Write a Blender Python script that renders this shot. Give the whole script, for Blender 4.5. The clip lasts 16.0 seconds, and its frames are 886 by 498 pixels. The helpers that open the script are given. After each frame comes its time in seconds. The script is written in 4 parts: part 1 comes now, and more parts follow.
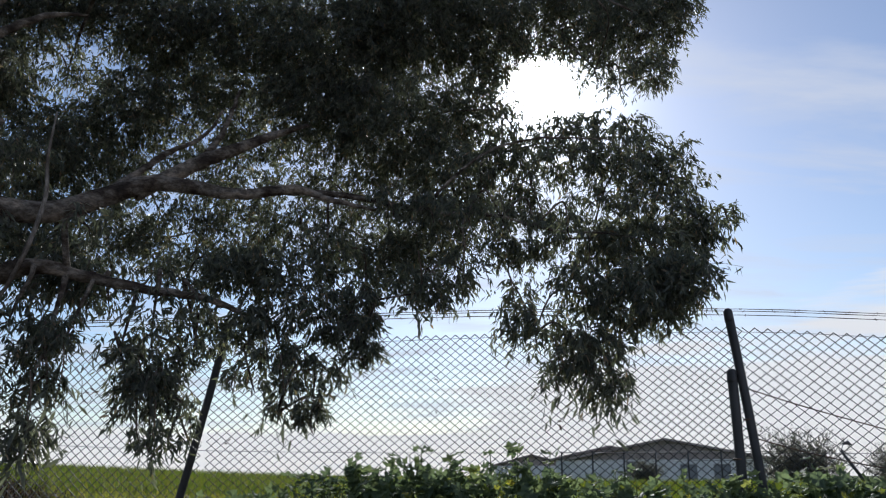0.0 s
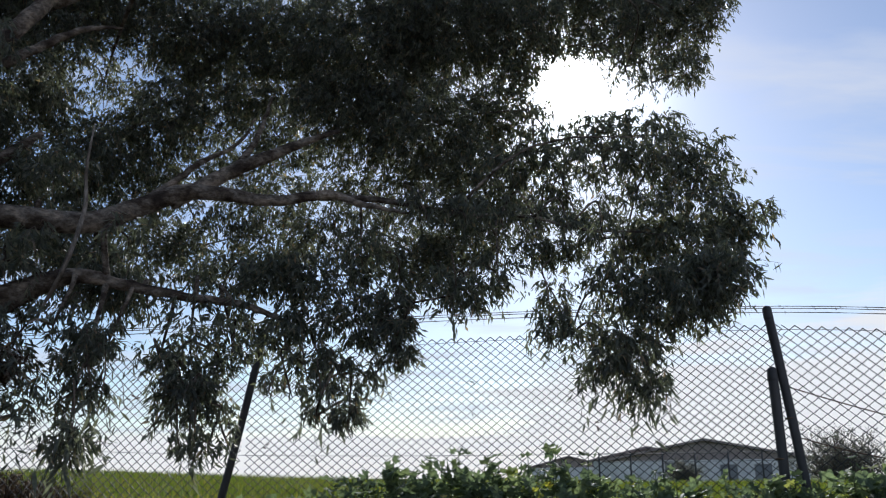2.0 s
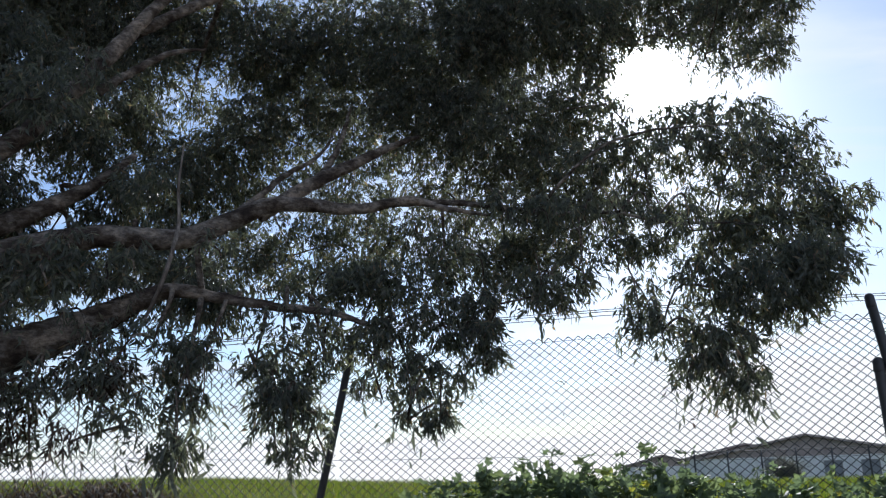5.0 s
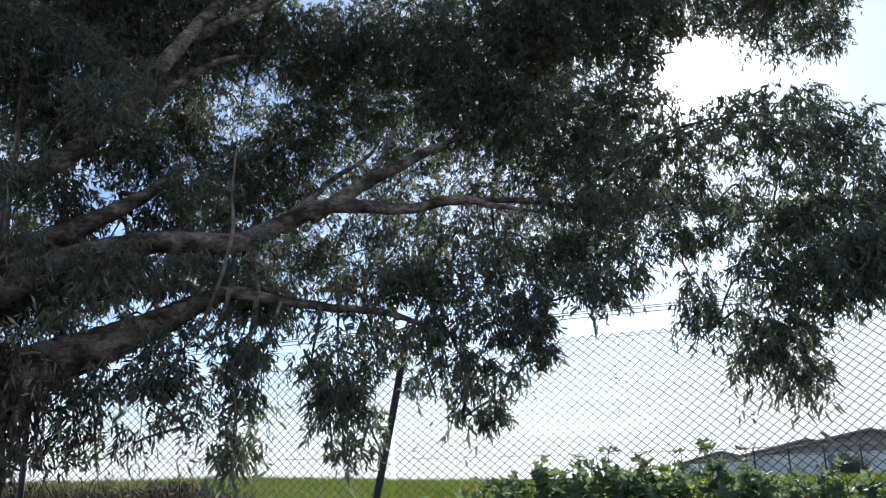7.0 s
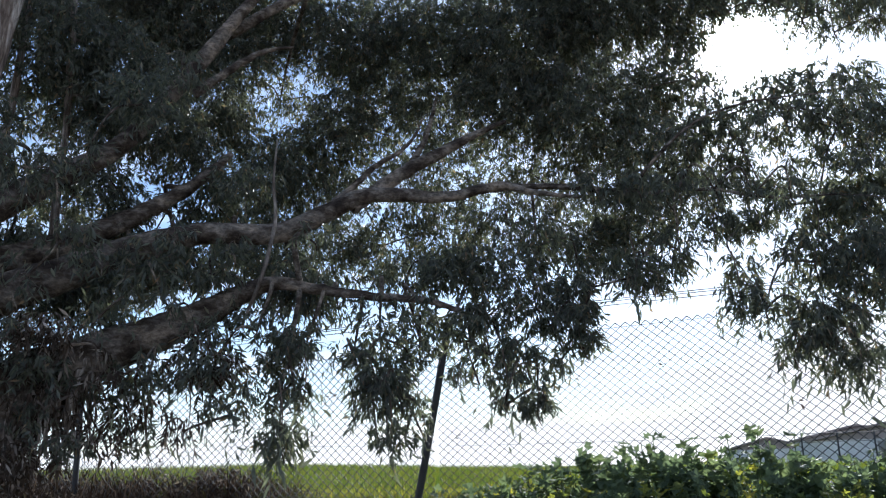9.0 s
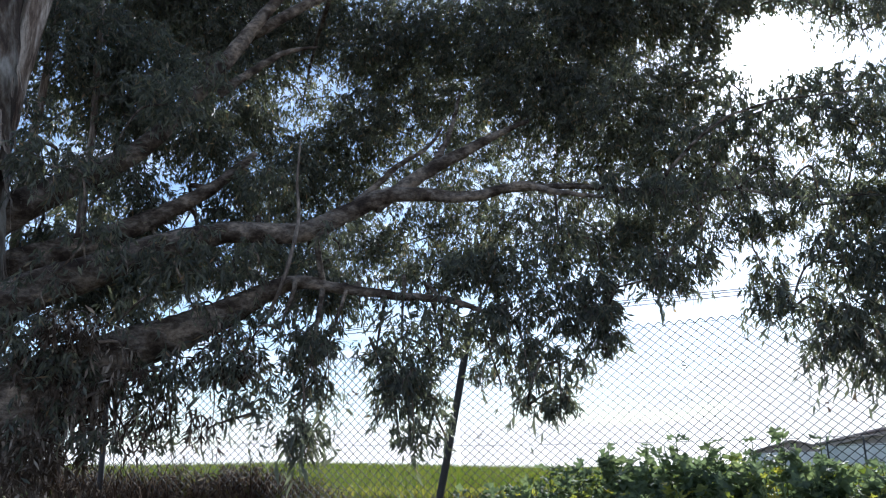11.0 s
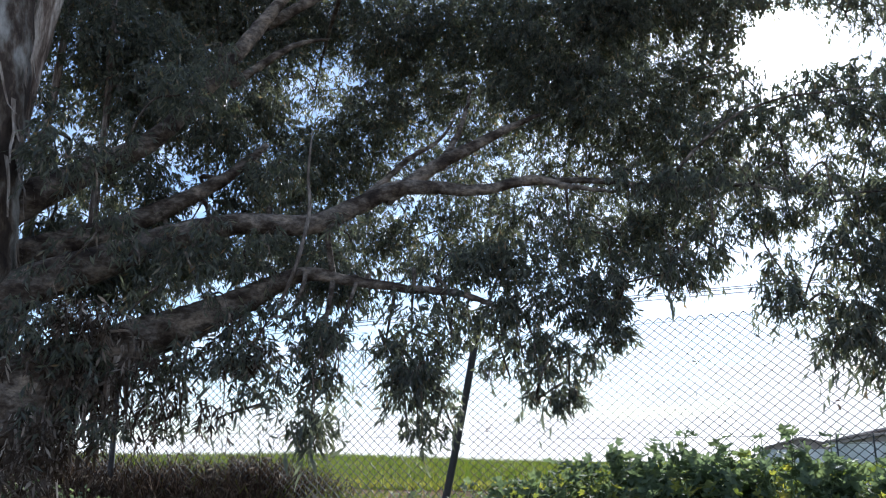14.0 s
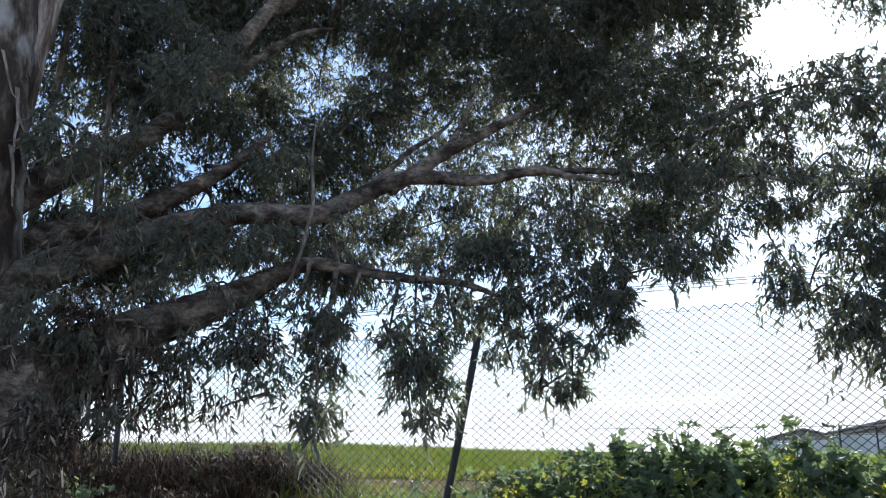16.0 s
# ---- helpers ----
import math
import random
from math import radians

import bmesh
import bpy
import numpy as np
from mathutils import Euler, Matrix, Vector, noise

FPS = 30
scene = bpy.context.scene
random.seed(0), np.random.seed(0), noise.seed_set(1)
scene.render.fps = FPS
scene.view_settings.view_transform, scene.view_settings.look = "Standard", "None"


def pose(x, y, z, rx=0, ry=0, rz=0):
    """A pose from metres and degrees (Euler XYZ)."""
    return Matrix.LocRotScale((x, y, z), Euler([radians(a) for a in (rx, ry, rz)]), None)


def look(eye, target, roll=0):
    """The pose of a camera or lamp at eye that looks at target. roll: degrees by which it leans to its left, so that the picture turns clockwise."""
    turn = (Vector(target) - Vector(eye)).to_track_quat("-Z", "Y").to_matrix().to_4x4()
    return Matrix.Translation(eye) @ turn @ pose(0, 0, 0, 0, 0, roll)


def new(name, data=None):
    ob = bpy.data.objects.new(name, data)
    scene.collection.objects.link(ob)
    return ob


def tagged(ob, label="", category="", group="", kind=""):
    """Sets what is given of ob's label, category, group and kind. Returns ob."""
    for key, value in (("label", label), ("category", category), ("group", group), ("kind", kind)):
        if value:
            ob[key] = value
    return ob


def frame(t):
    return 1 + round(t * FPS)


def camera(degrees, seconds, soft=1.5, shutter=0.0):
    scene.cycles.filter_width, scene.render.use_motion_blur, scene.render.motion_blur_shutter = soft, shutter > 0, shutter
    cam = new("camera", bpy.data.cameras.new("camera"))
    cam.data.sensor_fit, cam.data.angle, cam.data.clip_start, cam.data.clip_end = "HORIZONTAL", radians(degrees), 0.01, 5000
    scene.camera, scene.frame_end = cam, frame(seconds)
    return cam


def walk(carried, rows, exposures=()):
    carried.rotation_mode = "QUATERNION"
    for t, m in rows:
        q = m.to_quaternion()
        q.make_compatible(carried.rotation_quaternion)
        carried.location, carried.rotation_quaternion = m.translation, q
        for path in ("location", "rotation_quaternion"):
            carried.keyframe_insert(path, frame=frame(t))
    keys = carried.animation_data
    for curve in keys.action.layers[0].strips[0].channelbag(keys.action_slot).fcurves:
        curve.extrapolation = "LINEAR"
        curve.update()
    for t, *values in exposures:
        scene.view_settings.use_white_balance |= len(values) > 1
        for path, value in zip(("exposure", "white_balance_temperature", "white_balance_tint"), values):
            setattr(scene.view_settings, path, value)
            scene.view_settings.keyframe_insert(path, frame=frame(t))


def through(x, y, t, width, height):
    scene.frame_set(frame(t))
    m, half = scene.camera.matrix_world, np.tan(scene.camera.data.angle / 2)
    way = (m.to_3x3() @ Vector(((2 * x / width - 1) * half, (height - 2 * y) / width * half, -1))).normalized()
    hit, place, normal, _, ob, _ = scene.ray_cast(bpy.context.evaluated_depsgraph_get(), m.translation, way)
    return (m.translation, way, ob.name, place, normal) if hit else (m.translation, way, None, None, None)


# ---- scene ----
EYE, ARM = 1.45, 0.14
cam = camera(56.92, 16.0, 1.15)
# seconds, yaw to the left, pitch up, roll: a hand-held pan on an arm's pivot
ROWS = [
    (0, 0.000, 15.500, 0.000), (0.5, 0.410, 15.530, -0.180), (1, 0.882, 15.568, -0.355),
    (1.5, 1.552, 15.648, -0.431), (2, 2.345, 15.680, -0.483), (2.5, 3.615, 15.796, -0.584),
    (3, 4.874, 15.835, -0.827), (3.5, 6.063, 15.821, -1.005), (4, 6.916, 15.883, -1.134),
    (6.5, 10.622, 15.882, -1.772), (7, 11.779, 15.889, -1.770), (7.5, 12.695, 15.706, -1.793),
    (8, 13.451, 15.580, -1.726), (8.5, 14.115, 15.398, -1.847), (9, 14.664, 15.122, -1.834),
    (9.5, 15.401, 15.014, -1.778), (10, 15.855, 15.047, -1.649), (12.5, 16.622, 15.169, -0.763),
    (13, 16.737, 15.060, -0.645), (13.5, 16.748, 14.803, -0.565), (14, 16.964, 14.669, -0.489),
    (14.5, 17.011, 14.401, -0.387), (15, 17.134, 14.308, -0.321), (15.5, 17.038, 14.062, -0.248),
    (16, 17.224, 13.983, -0.278),
]
EXPOSURE = [(0.0, -0.03, 5850, 13), (4.0, 0.28, 5780, 13), (7.0, 0.6, 5680, 12), (10.0, 0.78, 5640, 12), (12.5, 0.84, 5620, 12), (16.0, 0.9, 5620, 12)]
walk(cam, [(t, pose(-ARM * math.sin(radians(yaw)), ARM * (math.cos(radians(yaw)) - 1), EYE, 90 + pitch, 0, yaw) @ pose(0, 0, 0, 0, 0, roll))
           for t, yaw, pitch, roll in ROWS], EXPOSURE)

# ---- light ----
SUN_AZ, SUN_EL = 7.3, 26.4


def world_light():
    w = bpy.data.worlds.new("sky")
    scene.world = w
    w.use_nodes = True
    nt = w.node_tree
    nt.nodes.clear()
    N, L = nt.nodes.new, nt.links.new
    out, bg, sky = N("ShaderNodeOutputWorld"), N("ShaderNodeBackground"), N("ShaderNodeTexSky")
    sky.sky_type, sky.sun_disc = "NISHITA", False
    sky.sun_elevation, sky.sun_rotation = radians(SUN_EL), radians(SUN_AZ)
    sky.air_density, sky.dust_density, sky.ozone_density = 1.0, 0.28, 1.6
    bg.inputs["Strength"].default_value = 0.1
    # thin streaks of high cloud, laid out on a flat layer
    co, sep, add = N("ShaderNodeTexCoord"), N("ShaderNodeSeparateXYZ"), N("ShaderNodeMath")
    L(co.outputs["Generated"], sep.inputs[0])
    add.operation, add.inputs[1].default_value = "ADD", 0.12
    L(sep.outputs["Z"], add.inputs[0])
    div = N("ShaderNodeVectorMath")
    div.operation = "DIVIDE"
    L(co.outputs["Generated"], div.inputs[0])
    L(add.outputs[0], div.inputs[1])
    mp = N("ShaderNodeMapping")
    mp.inputs["Scale"].default_value = (0.35, 1.0, 0.0)
    mp.inputs["Rotation"].default_value = (0, 0, radians(-24))
    L(div.outputs[0], mp.inputs["Vector"])
    nz = N("ShaderNodeTexNoise")
    nz.inputs["Scale"].default_value, nz.inputs["Detail"].default_value, nz.inputs["Roughness"].default_value = 3.6, 7, 0.55
    nz.inputs["Distortion"].default_value = 0.4
    L(mp.outputs[0], nz.inputs["Vector"])
    ramp = N("ShaderNodeValToRGB")
    ramp.color_ramp.elements[0].position, ramp.color_ramp.elements[1].position = 0.46, 0.66
    ramp.color_ramp.elements[0].color, ramp.color_ramp.elements[1].color = (0.08, 0.08, 0.08, 1), (0.7, 0.7, 0.7, 1)
    L(nz.outputs["Fac"], ramp.inputs[0])
    mix = N("ShaderNodeMix")
    mix.data_type = "RGBA"
    L(ramp.outputs[0], mix.inputs["Factor"])
    L(sky.outputs[0], mix.inputs["A"])
    mix.inputs["B"].default_value = (6.6, 6.8, 7.1, 1)
    # pale haze low over the land
    low = N("ShaderNodeMapRange")
    low.interpolation_type = "SMOOTHSTEP"
    low.inputs["From Min"].default_value, low.inputs["From Max"].default_value = 0.16, 0.0
    low.inputs["To Max"].default_value = 0.22
    L(sep.outputs["Z"], low.inputs["Value"])
    haze = N("ShaderNodeMix")
    haze.data_type = "RGBA"
    L(low.outputs[0], haze.inputs["Factor"])
    L(mix.outputs["Result"], haze.inputs["A"])
    haze.inputs["B"].default_value = (4.7, 5.3, 6.2, 1)
    # a bank of white streaky cloud behind the farm, rising to the east
    smp, snz = N("ShaderNodeMapping"), N("ShaderNodeTexNoise")
    smp.inputs["Scale"].default_value, smp.inputs["Rotation"].default_value = (1.6, 1.6, 13.0), (0, radians(3), 0)
    L(co.outputs["Generated"], smp.inputs["Vector"])
    L(smp.outputs[0], snz.inputs["Vector"])
    snz.inputs["Scale"].default_value, snz.inputs["Detail"].default_value, snz.inputs["Roughness"].default_value = 1.0, 6, 0.5
    rise = N("ShaderNodeMath")
    rise.operation, rise.inputs[1].default_value = "MULTIPLY_ADD", -0.12
    L(sep.outputs["X"], rise.inputs[0])
    L(sep.outputs["Z"], rise.inputs[2])
    wave = N("ShaderNodeMath")
    wave.operation, wave.inputs[1].default_value = "MULTIPLY_ADD", 0.36
    L(snz.outputs["Fac"], wave.inputs[0])
    L(rise.outputs[0], wave.inputs[2])
    edge = N("ShaderNodeMapRange")
    edge.interpolation_type = "SMOOTHSTEP"
    edge.inputs["From Min"].default_value, edge.inputs["From Max"].default_value = 0.308, 0.282
    edge.inputs["To Max"].default_value = 0.92
    L(wave.outputs[0], edge.inputs["Value"])
    bank = N("ShaderNodeMix")
    bank.data_type = "RGBA"
    L(edge.outputs[0], bank.inputs["Factor"])
    L(haze.outputs["Result"], bank.inputs["A"])
    bank.inputs["B"].default_value = (8.3, 8.1, 7.6, 1)
    # the sun's own glare in the thin cloud: a blinding core in a wide aureole
    a, e = radians(SUN_AZ), radians(SUN_EL)
    dot = N("ShaderNodeVectorMath")
    dot.operation = "DOT_PRODUCT"
    dot.inputs[1].default_value = (math.sin(a) * math.cos(e), math.cos(a) * math.cos(e), math.sin(e))
    L(co.outputs["Generated"], dot.inputs[0])
    clear = N("ShaderNodeMath")
    clear.operation, clear.inputs[1].default_value = "MAXIMUM", 0.0
    L(dot.outputs["Value"], clear.inputs[0])
    total = bank.outputs["Result"]
    for power, glow in ((4200, (300, 290, 270, 1)), (420, (26, 26, 26, 1)), (70, (0.9, 0.95, 1.0, 1))):
        lobe, tint, plus = N("ShaderNodeMath"), N("ShaderNodeMix"), N("ShaderNodeMix")
        lobe.operation, lobe.inputs[1].default_value = "POWER", power
        L(clear.outputs[0], lobe.inputs[0])
        tint.data_type = plus.data_type = "RGBA"
        plus.blend_type, plus.inputs["Factor"].default_value = "ADD", 1.0
        tint.inputs["A"].default_value, tint.inputs["B"].default_value = (0, 0, 0, 1), glow
        L(lobe.outputs[0], tint.inputs["Factor"])
        L(total, plus.inputs["A"])
        L(tint.outputs["Result"], plus.inputs["B"])
        total = plus.outputs["Result"]
    L(total, bg.inputs["Color"])
    L(bg.outputs[0], out.inputs[0])
    lamp = bpy.data.lights.new("sun", "SUN")
    lamp.energy, lamp.angle, lamp.color = 5.0, radians(0.53), (1.0, 0.95, 0.86)
    sun = new("sun", lamp)
    sun.matrix_world = look((60 * math.sin(a) * math.cos(e), 60 * math.cos(a) * math.cos(e), 60 * math.sin(e)), (0, 0, 0))


world_light()


# ---- materials ----
def material(name, build):
    m = bpy.data.materials.new(name)
    m.use_nodes = True
    nt = m.node_tree
    nt.nodes.clear()
    out = nt.nodes.new("ShaderNodeOutputMaterial")
    nt.links.new(build(nt), out.inputs["Surface"])
    return m


def noise_ramp(nt, scale, stops, detail=5.0, stretch=(1, 1, 1), rough=0.55, space="Object"):
    co, mp = nt.nodes.new("ShaderNodeTexCoord"), nt.nodes.new("ShaderNodeMapping")
    mp.inputs["Scale"].default_value = stretch
    nt.links.new(co.outputs[space], mp.inputs["Vector"])
    nz, rp = nt.nodes.new("ShaderNodeTexNoise"), nt.nodes.new("ShaderNodeValToRGB")
    nz.inputs["Scale"].default_value, nz.inputs["Detail"].default_value, nz.inputs["Roughness"].default_value = scale, detail, rough
    nt.links.new(mp.outputs[0], nz.inputs["Vector"])
    els = rp.color_ramp.elements
    while len(els) < len(stops):
        els.new(0.5)
    for el, (p, c) in zip(els, stops):
        el.position, el.color = p, (*c, 1)
    nt.links.new(nz.outputs["Fac"], rp.inputs[0])
    return rp.outputs[0], nz.outputs["Fac"]


def blend(nt, a, b, fac, mode="MIX"):
    mx = nt.nodes.new("ShaderNodeMix")
    mx.data_type, mx.blend_type = "RGBA", mode
    for sock, v in (("A", a), ("B", b), ("Factor", fac)):
        if isinstance(v, bpy.types.NodeSocket):
            nt.links.new(v, mx.inputs[sock])
        else:
            mx.inputs[sock].default_value = v if sock == "Factor" else (*v, 1)
    return mx.outputs["Result"]


def surface(nt, color, rough=0.7, metal=0.0, bump=None, strength=0.3, distance=0.01, spec=0.5):
    p = nt.nodes.new("ShaderNodeBsdfPrincipled")
    if isinstance(color, bpy.types.NodeSocket):
        nt.links.new(color, p.inputs["Base Color"])
    else:
        p.inputs["Base Color"].default_value = (*color, 1)
    p.inputs["Roughness"].default_value, p.inputs["Metallic"].default_value = rough, metal
    p.inputs["Specular IOR Level"].default_value = spec
    if bump is not None:
        b = nt.nodes.new("ShaderNodeBump")
        b.inputs["Strength"].default_value, b.inputs["Distance"].default_value = strength, distance
        nt.links.new(bump, b.inputs["Height"])
        nt.links.new(b.outputs[0], p.inputs["Normal"])
    return p.outputs[0]


def leafy(name, stops, through=0.4, rough=0.45, warm=(1.3, 1.25, 0.5), spec=0.5):
    """Leaves: each island its own tone, gloss on the face and light coming through."""
    def build(nt):
        geo, rp = nt.nodes.new("ShaderNodeNewGeometry"), nt.nodes.new("ShaderNodeValToRGB")
        els = rp.color_ramp.elements
        while len(els) < len(stops):
            els.new(0.5)
        for el, (p, c) in zip(els, stops):
            el.position, el.color = p, (*c, 1)
        nt.links.new(geo.outputs["Random Per Island"], rp.inputs[0])
        mottled, fac = noise_ramp(nt, 9.0, [(0.3, (0.7, 0.7, 0.7)), (0.7, (1.15, 1.15, 1.15))])
        col = blend(nt, rp.outputs[0], mottled, 1.0, "MULTIPLY")
        front = surface(nt, col, rough, spec=spec)
        tr, mx = nt.nodes.new("ShaderNodeBsdfTranslucent"), nt.nodes.new("ShaderNodeMixShader")
        nt.links.new(blend(nt, col, warm, 1.0, "MULTIPLY"), tr.inputs[0])
        mx.inputs[0].default_value = through
        nt.links.new(front, mx.inputs[1])
        nt.links.new(tr.outputs[0], mx.inputs[2])
        return mx.outputs[0]
    return material(name, build)


def bark_material(name, stops, scale, stretch, bump=0.6):
    def build(nt):
        c1, f1 = noise_ramp(nt, scale, stops, 8, stretch, 0.62)
        c2, f2 = noise_ramp(nt, scale * 4.5, [(0.38, (0.4, 0.37, 0.34)), (0.5, (0.85, 0.84, 0.82)), (0.62, (1.3, 1.3, 1.3))], 9, stretch, 0.7)
        f3 = blend(nt, f1, f2, 0.5)
        return surface(nt, blend(nt, c1, c2, 0.9, "MULTIPLY"), 0.85, bump=f3, strength=bump, distance=0.02, spec=0.25)
    return material(name, build)


def plain(name, lo, hi, scale=6.0, rough=0.7, metal=0.0, bump=0.2, stretch=(1, 1, 1), spec=0.5):
    def build(nt):
        c, f = noise_ramp(nt, scale, [(0.3, lo), (0.7, hi)], 7, stretch)
        return surface(nt, c, rough, metal, f, bump, 0.01, spec)
    return material(name, build)


EUC_LEAF = leafy("eucalyptus_leaf", [(0.0, (0.064, 0.072, 0.064)), (0.5, (0.1, 0.109, 0.094)), (0.86, (0.148, 0.16, 0.128)), (0.96, (0.19, 0.17, 0.125)), (1.0, (0.26, 0.18, 0.12))], 0.48, 0.45, (1.62, 1.65, 1.05), 0.4)
# dead-leaf brown, lowered so it also carries the shade about the trunk base
SHADED_DRY_LEAF = leafy("shaded_dry_leaf", [(0.0, (0.05, 0.038, 0.028)), (0.7, (0.09, 0.07, 0.055)), (1.0, (0.4, 0.36, 0.31))], 0.3, 0.7, (1.15, 1.0, 0.75), 0.15)
OLIVE_LEAF = leafy("olive_leaf", [(0.0, (0.09, 0.095, 0.08)), (0.6, (0.13, 0.135, 0.115)), (1.0, (0.19, 0.18, 0.155))], 0.4, 0.5, (1.2, 1.2, 0.95))
MALLOW_LEAF = leafy("mallow_leaf", [(0.0, (0.12, 0.165, 0.11)), (0.6, (0.17, 0.225, 0.145)), (0.95, (0.22, 0.275, 0.15)), (1.0, (0.3, 0.32, 0.1))], 0.52, 0.62, (1.15, 1.15, 0.75), 0.25)
GRASS_BLADE = leafy("grass_blade", [(0.0, (0.06, 0.11, 0.02)), (0.6, (0.11, 0.16, 0.03)), (1.0, (0.24, 0.22, 0.06))], 0.5, 0.5)
WEED_LEAF = leafy("weed_leaf", [(0.0, (0.11, 0.15, 0.055)), (0.45, (0.19, 0.23, 0.075)), (0.78, (0.3, 0.31, 0.09)), (1.0, (0.46, 0.4, 0.08))], 0.6, 0.6, (1.25, 1.2, 0.5), 0.25)
# dry-grass brown set extra dark: the brush's shade is put into this colour
SHADED_STRAW = leafy("shaded_straw", [(0.0, (0.03, 0.021, 0.017)), (0.55, (0.06, 0.043, 0.033)), (1.0, (0.2, 0.145, 0.105))], 0.1, 0.9, (1.1, 1.0, 0.8), 0.05)
BARK = bark_material("smooth_bark", [(0.36, (0.03, 0.022, 0.017)), (0.46, (0.085, 0.066, 0.05)), (0.53, (0.15, 0.13, 0.11)), (0.62, (0.26, 0.215, 0.17))], 12.0, (0.6, 0.6, 1.0), 1.0)
PALE_BARK = bark_material("pale_trunk_bark", [(0.45, (0.05, 0.038, 0.03)), (0.475, (0.1, 0.078, 0.06)), (0.5, (0.165, 0.15, 0.13)), (0.55, (0.28, 0.275, 0.255))], 3.0, (1, 1, 0.5))
STRIP = bark_material("peeling_bark", [(0.32, (0.07, 0.05, 0.04)), (0.46, (0.2, 0.16, 0.13)), (0.6, (0.46, 0.42, 0.37))], 5.0, (3, 3, 0.4))
DEAD_WOOD = bark_material("bare_dead_wood", [(0.35, (0.1, 0.08, 0.065)), (0.5, (0.2, 0.175, 0.15)), (0.65, (0.3, 0.27, 0.24))], 9.0, (1, 1, 0.4), 0.5)
TWIG = plain("twig_bark", (0.07, 0.05, 0.035), (0.17, 0.13, 0.1), 14, 0.85)
STEM = plain("green_stem", (0.06, 0.1, 0.03), (0.13, 0.16, 0.06), 14, 0.6)
GALVANISED = plain("galvanised_wire", (0.045, 0.045, 0.05), (0.1, 0.1, 0.1), 30, 0.7, 0.2, spec=0.3)
RUSTY = plain("rusty_wire", (0.06, 0.045, 0.035), (0.14, 0.09, 0.06), 40, 0.75, 0.3)
POST = plain("weathered_post_paint", (0.02, 0.022, 0.026), (0.065, 0.065, 0.07), 9, 0.6, 0.1, 0.3, (1, 1, 0.3))


def soil_build(nt):
    c1, f1 = noise_ramp(nt, 0.35, [(0.35, (0.1, 0.055, 0.03)), (0.6, (0.16, 0.085, 0.045)), (0.75, (0.12, 0.085, 0.035))], 9)
    c2, f2 = noise_ramp(nt, 14, [(0.3, (0.6, 0.6, 0.6)), (0.7, (1.2, 1.2, 1.2))], 8)
    # unseen pale strip under the viewer, added to bounce light up into the foliage
    co, sep, near = nt.nodes.new("ShaderNodeTexCoord"), nt.nodes.new("ShaderNodeSeparateXYZ"), nt.nodes.new("ShaderNodeMapRange")
    nt.links.new(co.outputs["Object"], sep.inputs[0])
    near.inputs["From Min"].default_value, near.inputs["From Max"].default_value = 2.2, 1.6
    nt.links.new(sep.outputs["Y"], near.inputs["Value"])
    back, both = nt.nodes.new("ShaderNodeMapRange"), nt.nodes.new("ShaderNodeMath")
    back.inputs["From Min"].default_value, back.inputs["From Max"].default_value = -11, -10
    nt.links.new(sep.outputs["Y"], back.inputs["Value"])
    both.operation = "MULTIPLY"
    nt.links.new(near.outputs[0], both.inputs[0])
    nt.links.new(back.outputs[0], both.inputs[1])
    c1 = blend(nt, c1, (0.36, 0.34, 0.31), both.outputs[0])
    # green growth over the far land
    far = nt.nodes.new("ShaderNodeMapRange")
    far.inputs["From Min"].default_value, far.inputs["From Max"].default_value = 15, 19
    nt.links.new(sep.outputs["Y"], far.inputs["Value"])
    green, _ = noise_ramp(nt, 0.08, [(0.35, (0.06, 0.09, 0.025)), (0.65, (0.1, 0.13, 0.04))], 8)
    c1 = blend(nt, c1, green, far.outputs[0])
    return surface(nt, blend(nt, c1, c2, 1.0, "MULTIPLY"), 1.0, bump=f2, strength=0.8, distance=0.03, spec=0.05)


SOIL = material("bank_soil", soil_build)
TILE_ROOF = plain("clay_roof", (0.26, 0.21, 0.19), (0.4, 0.34, 0.31), 1.2, 0.85, 0, 0.3, (1, 6, 1))
WHITE_WALL = plain("limewashed_wall", (0.6, 0.6, 0.58), (0.8, 0.8, 0.78), 0.8, 0.9, 0, 0.1)
GREY_WALL = plain("concrete_wall", (0.2, 0.19, 0.18), (0.32, 0.31, 0.29), 1.0, 0.9)
DARK_OPENING = plain("unlit_door_panel", (0.16, 0.17, 0.18), (0.24, 0.25, 0.26), 2.0, 0.5)


# ---- mesh helpers ----
def raw_mesh(name, verts, faces, mat, smooth=False):
    me = bpy.data.meshes.new(name)
    me.from_pydata([tuple(v) for v in verts], [], [tuple(f) for f in faces])
    me.materials.append(mat)
    if smooth:
        me.polygons.foreach_set("use_smooth", [True] * len(me.polygons))
    me.update()
    return me


def fast_mesh(name, verts, faces, mat, smooth=False):
    """verts (n, 3) and faces (m, k), all of one size, as arrays."""
    verts, faces = np.asarray(verts, np.float32), np.asarray(faces, np.int32)
    me = bpy.data.meshes.new(name)
    me.vertices.add(len(verts))
    me.vertices.foreach_set("co", verts.ravel())
    me.loops.add(faces.size)
    me.loops.foreach_set("vertex_index", faces.ravel())
    me.polygons.add(len(faces))
    me.polygons.foreach_set("loop_start", np.arange(0, faces.size, faces.shape[1], dtype=np.int32))
    if smooth:
        me.polygons.foreach_set("use_smooth", np.ones(len(faces), bool))
    me.materials.append(mat)
    me.update(calc_edges=True)
    me.validate()
    return me


def child(name, me, parent, label="", kind=""):
    ob = new(name, me)
    ob.parent = parent
    return tagged(ob, label, kind=kind)


